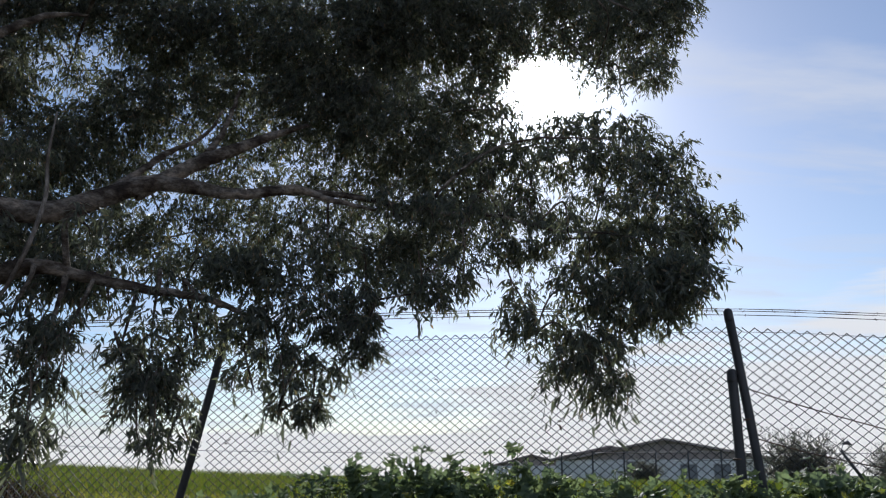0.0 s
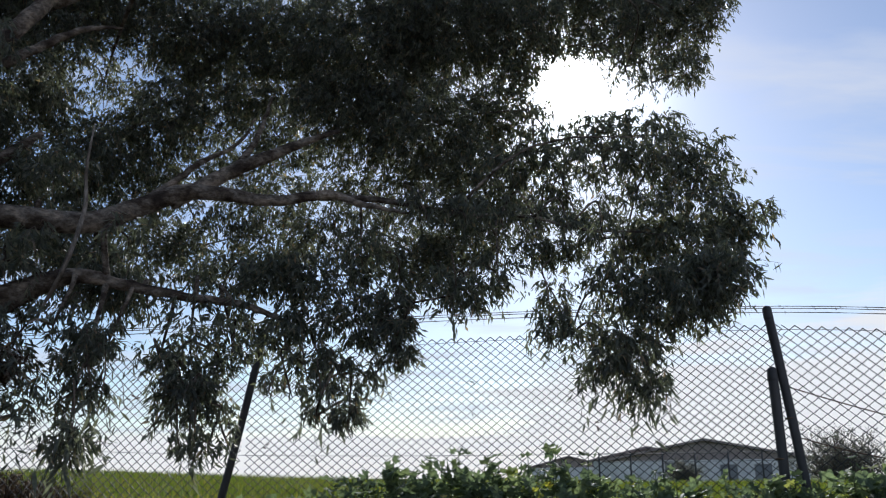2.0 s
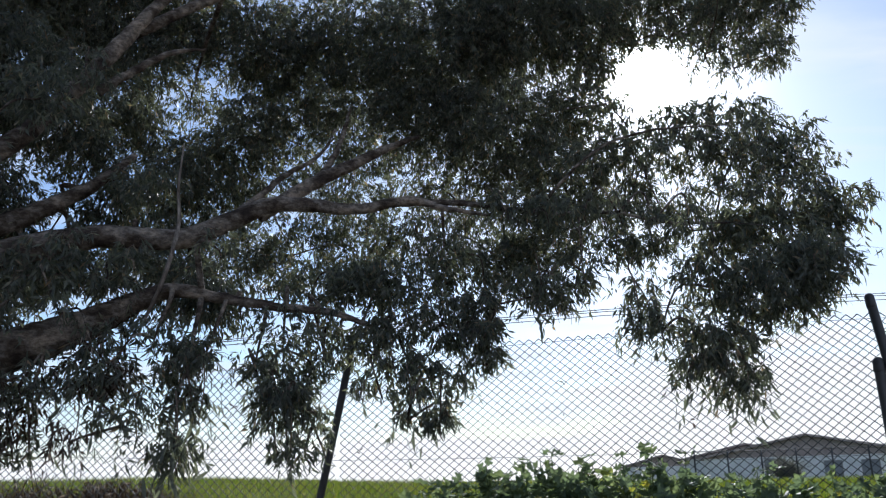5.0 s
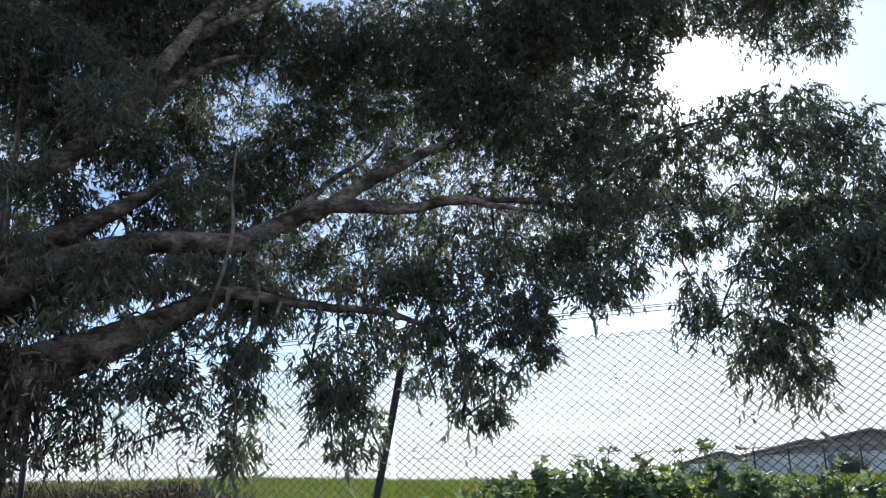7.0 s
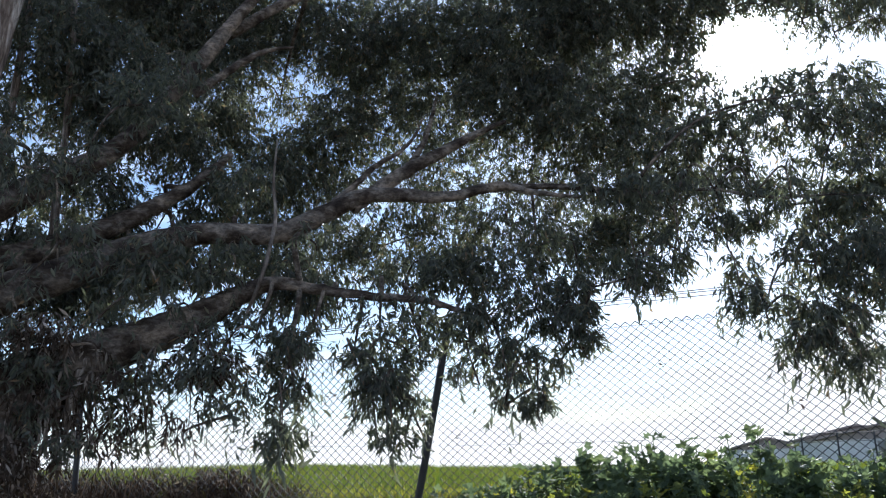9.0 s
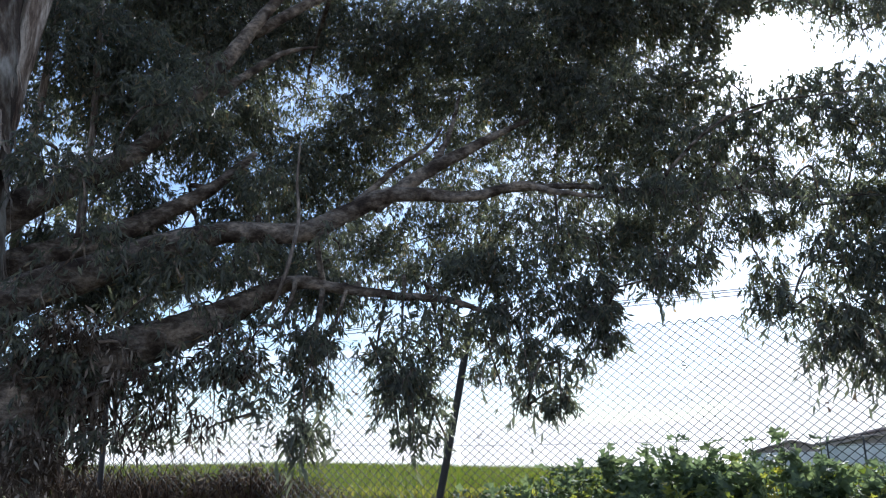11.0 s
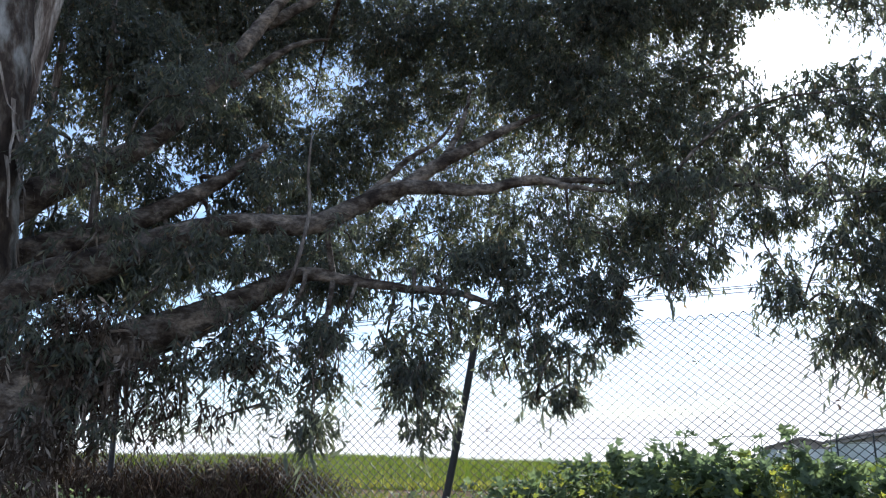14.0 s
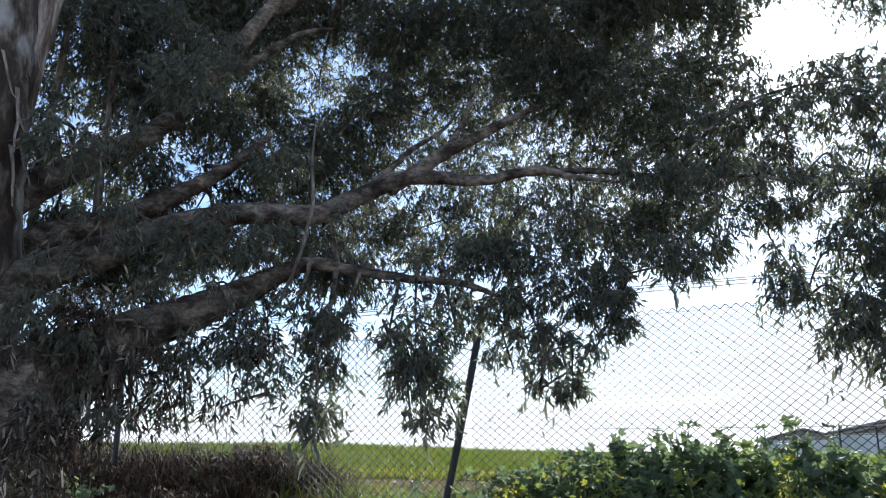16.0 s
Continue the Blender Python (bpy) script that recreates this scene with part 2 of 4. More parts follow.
def part(name, bm, mat, parent, label=""):
    me = bpy.data.meshes.new(name)
    bm.to_mesh(me)
    bm.free()
    me.materials.append(mat)
    return child(name, me, parent, label)


def tube_arrays(points, radii, sides=8, wobble=0.0, seed=0):
    """A closed tapered tube along a path."""
    rnd = np.random.RandomState(seed)
    P, R = np.asarray(points, float), np.asarray(radii, float)
    n = len(P)
    T = np.gradient(P, axis=0)
    T /= np.linalg.norm(T, axis=1, keepdims=True) + 1e-9
    ref = np.array([0.31, 0.22, 0.92]) if abs(T[0, 2]) < 0.9 else np.array([1.0, 0.1, 0])
    A = np.cross(T, ref)
    A /= np.linalg.norm(A, axis=1, keepdims=True) + 1e-9
    B = np.cross(T, A)
    ang = np.arange(sides) * 2 * np.pi / sides
    rr = R[:, None] * (1 + wobble * rnd.uniform(-1, 1, (n, sides)))
    V = P[:, None] + rr[..., None] * (np.cos(ang)[None, :, None] * A[:, None] + np.sin(ang)[None, :, None] * B[:, None])
    V = V.reshape(-1, 3)
    i, j = np.meshgrid(np.arange(n - 1), np.arange(sides), indexing="ij")
    a, b = i * sides + j, i * sides + (j + 1) % sides
    F = np.stack([a, b, b + sides, a + sides], -1).reshape(-1, 4)
    V = np.vstack([V, P[0] - T[0] * R[0] * 0.3, P[-1] + T[-1] * R[-1] * 0.3])
    k = np.arange(sides)
    e0, e1 = len(V) - 2, len(V) - 1
    caps = [np.stack([np.full(sides, e0), (k + 1) % sides, k, k], -1), np.stack([np.full(sides, e1), (n - 1) * sides + k, (n - 1) * sides + (k + 1) % sides, (n - 1) * sides + (k + 1) % sides], -1)]
    return V, F, caps


def tube_mesh(name, points, radii, mat, sides=8, wobble=0.0, seed=0):
    V, F, caps = tube_arrays(points, radii, sides, wobble, seed)
    faces = [tuple(f) for f in F] + [tuple(f[:3]) for c in caps for f in c]
    return raw_mesh(name, V, faces, mat, True)


def tubes_mesh(name, runs, mat, sides=4):
    """Many thin tubes in one mesh."""
    VV, FF, n = [], [], 0
    for pts, rad in runs:
        V, F, _ = tube_arrays(pts, rad, sides)
        V = V[:-2]
        VV.append(V)
        FF.append(F + n)
        n += len(V)
    return fast_mesh(name, np.vstack(VV), np.vstack(FF), mat)


def smooth_path(rows, steps=6):
    """Catmull-Rom through rows of any width."""
    P = np.asarray(rows, float)
    Q = np.vstack([2 * P[0] - P[1], P, 2 * P[-1] - P[-2]])
    out = []
    for i in range(1, len(Q) - 2):
        for s in np.arange(steps) / steps:
            a, b, c, d = Q[i - 1:i + 3]
            out.append(0.5 * (2 * b + (c - a) * s + (2 * a - 5 * b + 4 * c - d) * s**2 + (3 * b - a - 3 * c + d) * s**3))
    out.append(P[-1])
    return np.array(out)


# ---- ground ----
FN = (math.sin(radians(5)), math.cos(radians(5)))   # the fence's normal
FD = 5.0                                             # its distance


def fence_at(s, z):
    """The point at s along the fence and height z."""
    return (FN[0] * FD + FN[1] * s, FN[1] * FD - FN[0] * s, z)


def ease(v, a, b):
    u = np.clip((v - a) / (b - a), 0, 1)
    return u * u * (3 - 2 * u)


def ground_z(x, y):
    x, y = np.asarray(x, float), np.asarray(y, float)
    s = x * FN[0] + y * FN[1] - FD
    az = np.degrees(np.arctan2(x, np.maximum(y, 0.01)))
    r = np.hypot(x, y)
    up = np.interp(az, [-40, -32, -26, -18, -10.7, -7, 5, 12, 40], [0.8, 0.76, 0.8, 0.42, 0.13, 0.0, -0.2, -0.3, -0.3])
    crest = EYE - 0.22 + 24 * np.tan(np.radians(up))
    z = 0.88 * ease(s, -2.6, -0.3) + (crest - 0.88) * ease(r, 7, 25) + (0.7 - crest) * ease(r, 27, 140)
    t = x * FN[1] - y * FN[0]
    z = z + 0.34 * (1 - ease(t, -3.6, -2.7)) * ease(t, -9, -6) * np.exp(-((s - 0.35) / 0.75) ** 2)
    z = z + 0.05 * np.sin(x * 1.7 + y * 0.9) * ease(s, -2.5, -1) * (1 - ease(r, 9, 14))
    return np.where(y < 0.0, 0.0, z)


def build_ground():
    a = np.concatenate([-np.geomspace(4000, 12, 30), np.linspace(-11, 9, 90), np.geomspace(10, 4000, 30)])
    b = np.concatenate([-np.geomspace(4000, 4, 16), np.linspace(-2, 14, 90), np.linspace(14.5, 40, 40), np.geomspace(42, 4500, 36)])
    X, Y = np.meshgrid(a, b)
    V = np.stack([X, Y, ground_z(X, Y)], -1).reshape(-1, 3)
    i, j = np.meshgrid(np.arange(len(b) - 1), np.arange(len(a) - 1), indexing="ij")
    k = i * len(a) + j
    F = np.stack([k, k + 1, k + 1 + len(a), k + len(a)], -1).reshape(-1, 4)
    ob = new("ground", fast_mesh("ground", V, F, SOIL, True))
    tagged(ob, "brown earth bank and field soil with patchy weeds", "ground", kind="structure")


build_ground()


def blades(n, place, length, width, bend, seed):
    """Grass blades of two bent quads, as arrays."""
    rnd = np.random.RandomState(seed)
    base = place(rnd, n)
    n = len(base)
    ln = length * rnd.uniform(0.55, 1.25, n)
    w = width * rnd.uniform(0.7, 1.3, n)
    th, lean = rnd.uniform(0, 2 * np.pi, n), bend * rnd.uniform(0.1, 1.0, n)
    d = np.stack([np.cos(th), np.sin(th), 0 * th], -1)
    ph = rnd.uniform(0, 2 * np.pi, n)
    sd = np.stack([np.cos(ph), np.sin(ph), 0 * th], -1) * w[:, None] / 2
    up = np.array([0, 0, 1.0])
    mid = base + up * (ln * 0.55)[:, None] + d * (ln * lean * 0.3)[:, None]
    tip = base + up * (ln * (1 - 0.35 * lean))[:, None] + d * (ln * lean)[:, None]
    V = np.stack([base - sd, base + sd, mid + sd * 0.8, mid - sd * 0.8, tip + sd * 0.1, tip - sd * 0.1], 1).reshape(-1, 3)
    k = np.arange(n)[:, None] * 6
    F = np.concatenate([k + [0, 1, 2, 3], k + [3, 2, 4, 5]], 0)
    return V, F


def build_crop():
    def place(rnd, n):
        az = np.radians(rnd.uniform(-47, 36, n))
        r = 14.0 + 14.5 * rnd.uniform(0, 1, n) ** 1.1
        x, y = r * np.sin(az), r * np.cos(az)
        return np.stack([x, y, ground_z(x, y) - 0.01], -1)
    V, F = blades(90000, place, 0.26, 0.014, 0.6, 3)
    ob = new("cereal_crop", fast_mesh("cereal_crop", V, F, GRASS_BLADE))
    tagged(ob, "young green cereal crop growing over the field", "crop", kind="stuff")


build_crop()


def build_margin():
    def place(rnd, n):
        az = np.radians(rnd.uniform(-47, 20, n))
        r = 13.4 + 2.0 * rnd.uniform(0, 1, n) ** 1.6
        x, y = r * np.sin(az), r * np.cos(az)
        return np.stack([x, y, ground_z(x, y) - 0.01], -1)
    V, F = blades(14000, place, 0.17, 0.016, 0.8, 17)
    tagged(new("field_margin", fast_mesh("field_margin", V, F, WEED_LEAF)), "yellow-green flowering weeds along the field's edge", "weeds", kind="stuff")


build_margin()


# ---- fence ----
def build_fence():
    root = tagged(new("chain_link_fence"), "grey chain-link fence with leaning dark posts and barbed wire", "fence")

    def mesh_panel(s0, s1, w, h, top, seed, warp):
        bottom = 0.86
        rows = int((2.27 - bottom) / (h / 2))
        cols = int((s1 - s0) / (w / 2))
        k = np.arange(rows + 1)
        VV, FF, n = [], [], 0
        rad = 0.0041
        for j in range(cols):
            s = s0 + (j + ((k + j) % 2)) * (w / 2)
            z = top(s0 + j * w / 2) - k * h / 2
            s = s + warp * np.array([noise.noise(Vector((a * 0.9 + seed, b * 1.3, 0.3))) for a, b in zip(s, z)])
            z = z + warp * 0.5 * np.array([noise.noise(Vector((a * 0.8, b * 0.9 + seed, 4.3))) for a, b in zip(s, z)])
            bulge = 0.03 * np.sin(s * 2.1 + z * 1.3) + np.where((k + j) % 2, 0.0015, -0.0015)
            P = np.stack([FN[0] * (FD + bulge) + FN[1] * s, FN[1] * (FD + bulge) - FN[0] * s, z], -1)
            V, F, _ = tube_arrays(P, np.full(len(P), rad), 3)
            VV.append(V[:-2])
            FF.append(F + n)
            n += len(V) - 2
        child("wire_mesh", fast_mesh("wire_mesh", np.vstack(VV), np.vstack(FF), GALVANISED), root, "diamond wire mesh", "stuff")

    def top(s):
        return float(np.interp(s, [-5, -2.6, -0.8, 1.3, 2.2, 4], [2.25, 2.225, 2.287, 2.312, 2.25, 2.2]))
    mesh_panel(-7.5, -4.72, 0.068, 0.058, top, 7, 0.03)
    mesh_panel(-4.72, -1.88, 0.064, 0.057, top, 5, 0.05)
    mesh_panel(-1.88, 1.36, 0.0605, 0.05, top, 1, 0.012)
    mesh_panel(1.36, 4.2, 0.0775, 0.06, top, 2, 0.012)

    def strand(name, rows, rad, mat, barbs=0, label=""):
        pts = smooth_path([fence_at(s, z) for s, z in rows], 10)
        runs = [(pts, np.full(len(pts), rad))]
        if barbs:
            rnd = np.random.RandomState(int(rows[0][1] * 1000))
            runs.append((pts + np.array([0.0, 0.0, 0.0025]) * np.sin(np.arange(len(pts)) * 2.1)[:, None], np.full(len(pts), rad)))
            reach = np.concatenate([[0], np.cumsum(np.linalg.norm(np.diff(pts, axis=0), axis=1))])
            for at in np.arange(0.04, reach[-1], barbs):
                at = at + rnd.uniform(-0.03, 0.03)
                c = np.array([np.interp(at, reach, pts[:, q]) for q in range(3)])
                for q in range(2):
                    d = rnd.normal(size=3) * [1.0, 0.6, 0.7]
                    d = d / np.linalg.norm(d) * 0.009
                    runs.append((np.array([c - d, c, c + d]), np.array([0.0009, 0.0022, 0.0009])))
        child(name, tubes_mesh(name, runs, mat), root, label)
    ends = [-7.5, -4.72, -1.8, 1.35, 4.2]
    for dz in (0.0, -0.013, -0.037):
        strand("barbed_wire", list(zip(ends, [2.41 + dz, 2.39 + dz, 2.425 + dz, 2.422 + dz, 2.22 + dz])), 0.0018, RUSTY, 0.15)
    strand("tension_wire", list(zip(ends, [1.68, 1.70, 1.595, 1.575, 1.56])), 0.0015, GALVANISED)
    strand("tension_wire", [(a, top(a) - 0.027) for a in (-7.4, -4.72, -3.2, -1.88, -0.3, 1.36, 2.6, 4.2)], 0.0017, GALVANISED)
    strand("stay_wire", [(1.33, 1.955), (1.7, 1.83), (2.1, 1.71), (2.6, 1.57)], 0.004, RUSTY)
    strand("stay_wire", [(1.36, 1.665), (1.7, 1.57), (2.1, 1.49), (2.6, 1.45)], 0.004, RUSTY)

    def post(name, foot, head, rad, label):
        f, h = Vector(foot), Vector(head)
        up = (h - f).normalized()
        bow = Vector((-0.012, 0, 0))
        pts = [f + (h - f) * u + bow * (4 * u * (u - 1)) for u in np.linspace(0, 1, 9)] + [h + up * 0.012, h + up * 0.02]
        ob = child(name, tube_mesh(name, pts, [rad] * 9 + [rad * 1.02, rad * 0.7], POST, 12, 0.03, 3), root, label)
        cap = tube_mesh("cap", [h - up * 0.05, h - up * 0.03, h + up * 0.018, h + up * 0.03], [rad * 1.03, rad * 1.06, rad * 0.98, rad * 0.55], POST, 12)
        child("cap", cap, ob)
        for u in (0.62,):
            c = f + (h - f) * u
            band = tube_mesh("tie_wire", [c - up * 0.003, c + up * 0.003], [rad * 1.07, rad * 1.07], RUSTY, 12)
            child("tie_wire", band, ob)
    strand("loose_wire", [(-2.79, 2.12), (-2.74, 2.045), (-2.725, 1.94), (-2.7, 1.895), (-2.67, 1.898), (-2.655, 1.93)], 0.0022, RUSTY, 0, "loose hooked end of wire")
    off = 0.045
    for nm, s0, z0, s1, z1, r, lab in (
            ("post", 1.43, 0.75, 1.282, 2.385, 0.026, "upright dark tubular steel post"),
            ("brace_post", 1.25, 0.75, 1.27, 2.025, 0.028, "shorter dark timber brace post"),
            ("post", -2.16, 0.75, -1.80, 2.32, 0.024, "leaning dark steel post"),
            ("post", -4.76, 0.72, -4.775, 2.38, 0.022, "thin dark steel post")):
        f, h = fence_at(s0, z0), fence_at(s1, z1)
        post(nm, (f[0] - off * FN[0], f[1] - off * FN[1], f[2]), (h[0] - off * FN[0], h[1] - off * FN[1], h[2]), r, lab)


build_fence()


def caught_leaf(s, z, turn, seed, size=0.06):
    """A dead leaf stuck in the mesh."""
    rnd = np.random.RandomState(seed)
    u = np.linspace(-1, 1, 7)
    w = 0.16 * (1 - u * u) + 0.01
    cup = 0.25 * u * u + rnd.normal(0, 0.03, 7)
    V = np.vstack([np.stack([u * 0.5, cup * 0.3, w], -1), np.stack([u * 0.5, cup * 0.3 + 0.05, 0 * w], -1), np.stack([u * 0.5, cup * 0.3, -w], -1)]) * size
    F = [(a * 7 + i, a * 7 + i + 1, a * 7 + i + 8, a * 7 + i + 7) for a in range(2) for i in range(6)]
    ob = new("dead_leaf", raw_mesh("dead_leaf", V, F, SHADED_DRY_LEAF, True))
    x, y, _ = fence_at(s, z)
    ob.matrix_world = pose(x - FN[0] * 0.006, y - FN[1] * 0.006, z, 0, turn, -5)
    tagged(ob, "small brown dead leaf caught in the wire mesh", "leaf", "leaves caught in the fence")


for q in ((-0.479, 2.015, 15, 1, 0.03), (-0.465, 2.0, 60, 2, 0.02), (0.258, 1.762, 8, 3, 0.03), (0.262, 1.725, 75, 4, 0.04), (-2.66, 1.975, 30, 5, 0.035), (-2.63, 1.96, -20, 6, 0.035), (-2.69, 1.955, 10, 7, 0.03), (-1.77, 1.64, 25, 8, 0.028), (-1.75, 1.66, -30, 9, 0.024), (-0.479, 1.82, 80, 10, 0.022)):
    caught_leaf(*q)


# ---- eucalyptus ----
CLUMPS, ARMATURE = {}, {}
CLUMPS['high_bough'] = [
    (1.17, 5.68, 4.46, 0.16, 0.60), (1.32, 5.54, 4.25, 0.11, 0.50), (0.97, 5.92, 4.76, 0.15, 0.50),
    (0.69, 6.06, 4.77, 0.14, 0.45),
    (1.51, 5.79, 4.88, 0.43, 1.00), (1.77, 5.58, 4.87, 0.21, 0.80), (1.59, 5.63, 4.37, 0.18, 0.80),
    (1.15, 6.27, 5.16, 0.36, 0.70), (0.79, 6.45, 5.44, 0.42, 0.80), (1.46, 6.20, 5.73, 0.64, 1.00),
    (0.31, 6.10, 5.01, 0.44, 1.20), (-0.29, 5.84, 4.96, 0.57, 1.30), (0.29, 5.99, 4.55, 0.23, 0.80), (0.41, 5.58, 4.08, 0.14, 0.45), (0.08, 6.50, 6.11, 0.83, 1.00),
]
CLUMPS['end_bough'] = [
    (0.80, 4.77, 3.33, 0.22, 0.51), (1.04, 4.61, 3.23, 0.26, 0.77), (1.29, 4.44, 3.12, 0.19, 0.68),
    (1.44, 4.39, 2.75, 0.17, 0.77), (1.18, 4.47, 2.76, 0.32, 0.94), (0.89, 4.65, 2.81, 0.26, 0.77),
    (1.22, 4.02, 2.39, 0.17, 0.94), (1.00, 4.08, 2.32, 0.24, 0.94), (0.74, 4.24, 2.38, 0.20, 0.77),
    (0.57, 4.92, 2.78, 0.14, 0.51), (1.11, 4.05, 2.21, 0.12, 0.68),
]
CLUMPS['tail_bough'] = [
    (0.48, 4.17, 2.16, 0.15, 0.70), (0.72, 4.04, 2.02, 0.16, 1.00), (0.79, 4.02, 1.84, 0.13, 0.70),
    (0.56, 4.06, 1.91, 0.11, 0.50), (0.35, 4.19, 2.16, 0.08, 0.50), (0.90, 4.10, 2.12, 0.12, 0.60),
    (0.86, 4.01, 1.88, 0.06, 0.30),
]
CLUMPS['middle_bough'] = [
    (-0.84, 5.92, 4.75, 0.66, 1.20), (-0.37, 5.84, 3.98, 0.53, 1.20), (-0.99, 5.90, 4.20, 0.46, 1.01),
    (0.16, 5.98, 4.18, 0.32, 0.92), (0.07, 5.72, 3.52, 0.34, 0.92), (-0.10, 5.59, 3.09, 0.32, 1.10),
    (-0.37, 5.58, 2.92, 0.24, 0.92), (0.11, 4.20, 2.49, 0.11, 0.64), (-0.13, 4.20, 2.37, 0.13, 0.74),
    (0.32, 5.84, 3.34, 0.19, 0.55), (-0.73, 6.07, 3.55, 0.36, 0.46), (-1.10, 6.14, 3.67, 0.32, 0.41),
]
CLUMPS['low_bough'] = [
    (-0.42, 4.08, 2.29, 0.10, 1.50), (-0.41, 4.08, 2.15, 0.11, 1.60), (-0.40, 4.08, 2.01, 0.09, 1.50),
    (-0.65, 4.15, 2.24, 0.18, 0.80), (-0.91, 4.20, 2.43, 0.21, 0.80),
    (-0.76, 4.03, 1.91, 0.13, 0.50), (-0.52, 4.07, 1.94, 0.09, 0.60),
    (-0.65, 4.45, 2.66, 0.19, 0.70), (-0.98, 4.08, 2.17, 0.13, 0.70), (-1.10, 4.16, 2.47, 0.15, 1.20), (-0.78, 3.92, 1.74, 0.06, 0.50),
    (-1.02, 3.97, 1.88, 0.06, 0.40), (-0.63, 3.95, 1.69, 0.08, 1.70),
]
CLUMPS['low_lace'] = [
    (-0.86, 4.01, 2.00, 0.12, 0.50), (-0.69, 4.04, 1.95, 0.12, 0.50), (-0.55, 4.11, 2.12, 0.11, 0.55),
    (-0.76, 3.93, 1.82, 0.09, 0.38), (-1.02, 4.08, 2.13, 0.12, 0.45), (-0.93, 4.00, 1.89, 0.08, 0.30),
    (-0.62, 3.95, 1.81, 0.08, 0.33), (-1.55, 3.92, 2.05, 0.10, 0.35),
]
CLUMPS['limb_cover'] = [
    (-0.28, 4.14, 2.85, 0.11, 0.70), (-0.07, 4.14, 2.82, 0.11, 0.70), (0.13, 4.19, 2.81, 0.10, 0.55),
    (0.31, 4.18, 2.79, 0.09, 0.45), (0.49, 4.16, 2.73, 0.08, 0.45), (0.65, 4.09, 2.69, 0.08, 0.50),
]
CLUMPS['hanging_bough'] = [
    (-1.42, 3.95, 2.12, 0.21, 0.37), (-1.38, 3.86, 1.81, 0.17, 0.56), (-1.32, 3.78, 1.60, 0.10, 0.43),
    (-1.28, 4.11, 2.23, 0.18, 0.31), (-1.30, 3.99, 1.95, 0.11, 0.37), (-1.26, 4.11, 2.15, 0.12, 0.31),
    (-1.20, 3.92, 1.63, 0.08, 0.25), (-1.42, 3.85, 1.93, 0.09, 0.56), (-1.34, 3.77, 1.84, 0.09, 1.30), (-1.70, 4.06, 2.33, 0.13, 0.22),
]
CLUMPS['near_bough'] = [
    (-1.76, 3.59, 1.98, 0.15, 1.40), (-1.74, 3.49, 1.58, 0.11, 0.74), (-1.73, 3.61, 1.81, 0.10, 0.56),
    (-1.94, 3.61, 2.14, 0.14, 0.28), (-2.07, 3.42, 1.91, 0.19, 0.56), (-1.85, 3.55, 1.78, 0.11, 0.43),
    (-1.94, 3.38, 1.72, 0.12, 0.43), (-1.72, 3.72, 2.09, 0.07, 0.15), (-2.11, 3.63, 2.19, 0.15, 0.28),
]
CLUMPS['upper_crown'] = [
    (-2.99, 5.90, 4.56, 0.31, 0.39), (-3.22, 5.78, 4.67, 0.20, 0.23), (-2.74, 6.02, 4.45, 0.20, 0.31),
    (-3.06, 5.09, 4.51, 0.35, 0.98), (-2.83, 5.37, 4.80, 0.29, 0.98), (-2.38, 5.74, 4.87, 0.42, 1.09),
    (-3.06, 5.25, 4.07, 0.21, 0.87), (-2.07, 6.00, 5.00, 0.50, 0.78), (-1.65, 6.13, 4.56, 0.49, 0.78),
    (-2.09, 6.13, 4.21, 0.44, 0.62), (-2.37, 5.74, 4.14, 0.34, 0.98), (-2.88, 5.35, 3.66, 0.36, 0.98),
    (-2.75, 5.72, 3.95, 0.26, 0.87), (-2.25, 6.08, 4.63, 0.30, 0.62), (-2.41, 6.01, 3.77, 0.29, 0.66),
    (-1.52, 6.30, 4.10, 0.29, 0.55), (-2.61, 5.78, 3.63, 0.32, 0.66), (-1.56, 6.01, 5.06, 0.55, 0.86),
]
CLUMPS['inner_crown'] = [
    (-2.10, 6.01, 3.21, 0.39, 0.55), (-1.62, 6.16, 3.26, 0.37, 0.61), (-2.42, 5.75, 3.09, 0.36, 0.77),
    (-2.04, 4.12, 2.50, 0.26, 0.85), (-1.76, 6.26, 3.76, 0.43, 0.55), (-2.89, 5.23, 3.06, 0.34, 0.92),
    (-2.82, 5.57, 3.38, 0.25, 0.92), (-0.65, 6.21, 3.41, 0.25, 0.44), (-1.89, 4.08, 2.35, 0.19, 0.77),
    (-1.41, 4.38, 2.51, 0.20, 0.55),
]
CLUMPS['top_crown'] = [
    (-4.04, 3.90, 4.71, 0.45, 0.90), (-3.73, 4.36, 4.94, 0.51, 1.00), (-3.30, 4.85, 5.11, 0.53, 1.00),
    (-2.76, 5.32, 5.19, 0.49, 1.00), (-4.63, 4.03, 4.33, 0.33, 0.50), (-3.38, 4.93, 4.85, 0.52, 0.90),
]
CLUMPS['trunk_crown'] = [
    (-3.40, 3.59, 3.97, 0.38, 1.00), (-3.25, 4.04, 3.94, 0.40, 1.10), (-3.32, 4.73, 4.47, 0.36, 0.70),
    (-3.01, 4.22, 3.63, 0.31, 1.00), (-3.21, 3.92, 3.57, 0.30, 1.00), (-3.70, 3.97, 3.74, 0.24, 0.70),
    (-2.98, 4.52, 3.46, 0.24, 0.80), (-3.38, 4.54, 2.75, 0.32, 0.80), (-3.58, 4.23, 2.73, 0.24, 0.60),
    (-3.66, 4.17, 3.14, 0.24, 0.50), (-3.09, 4.88, 4.01, 0.33, 0.90),
]
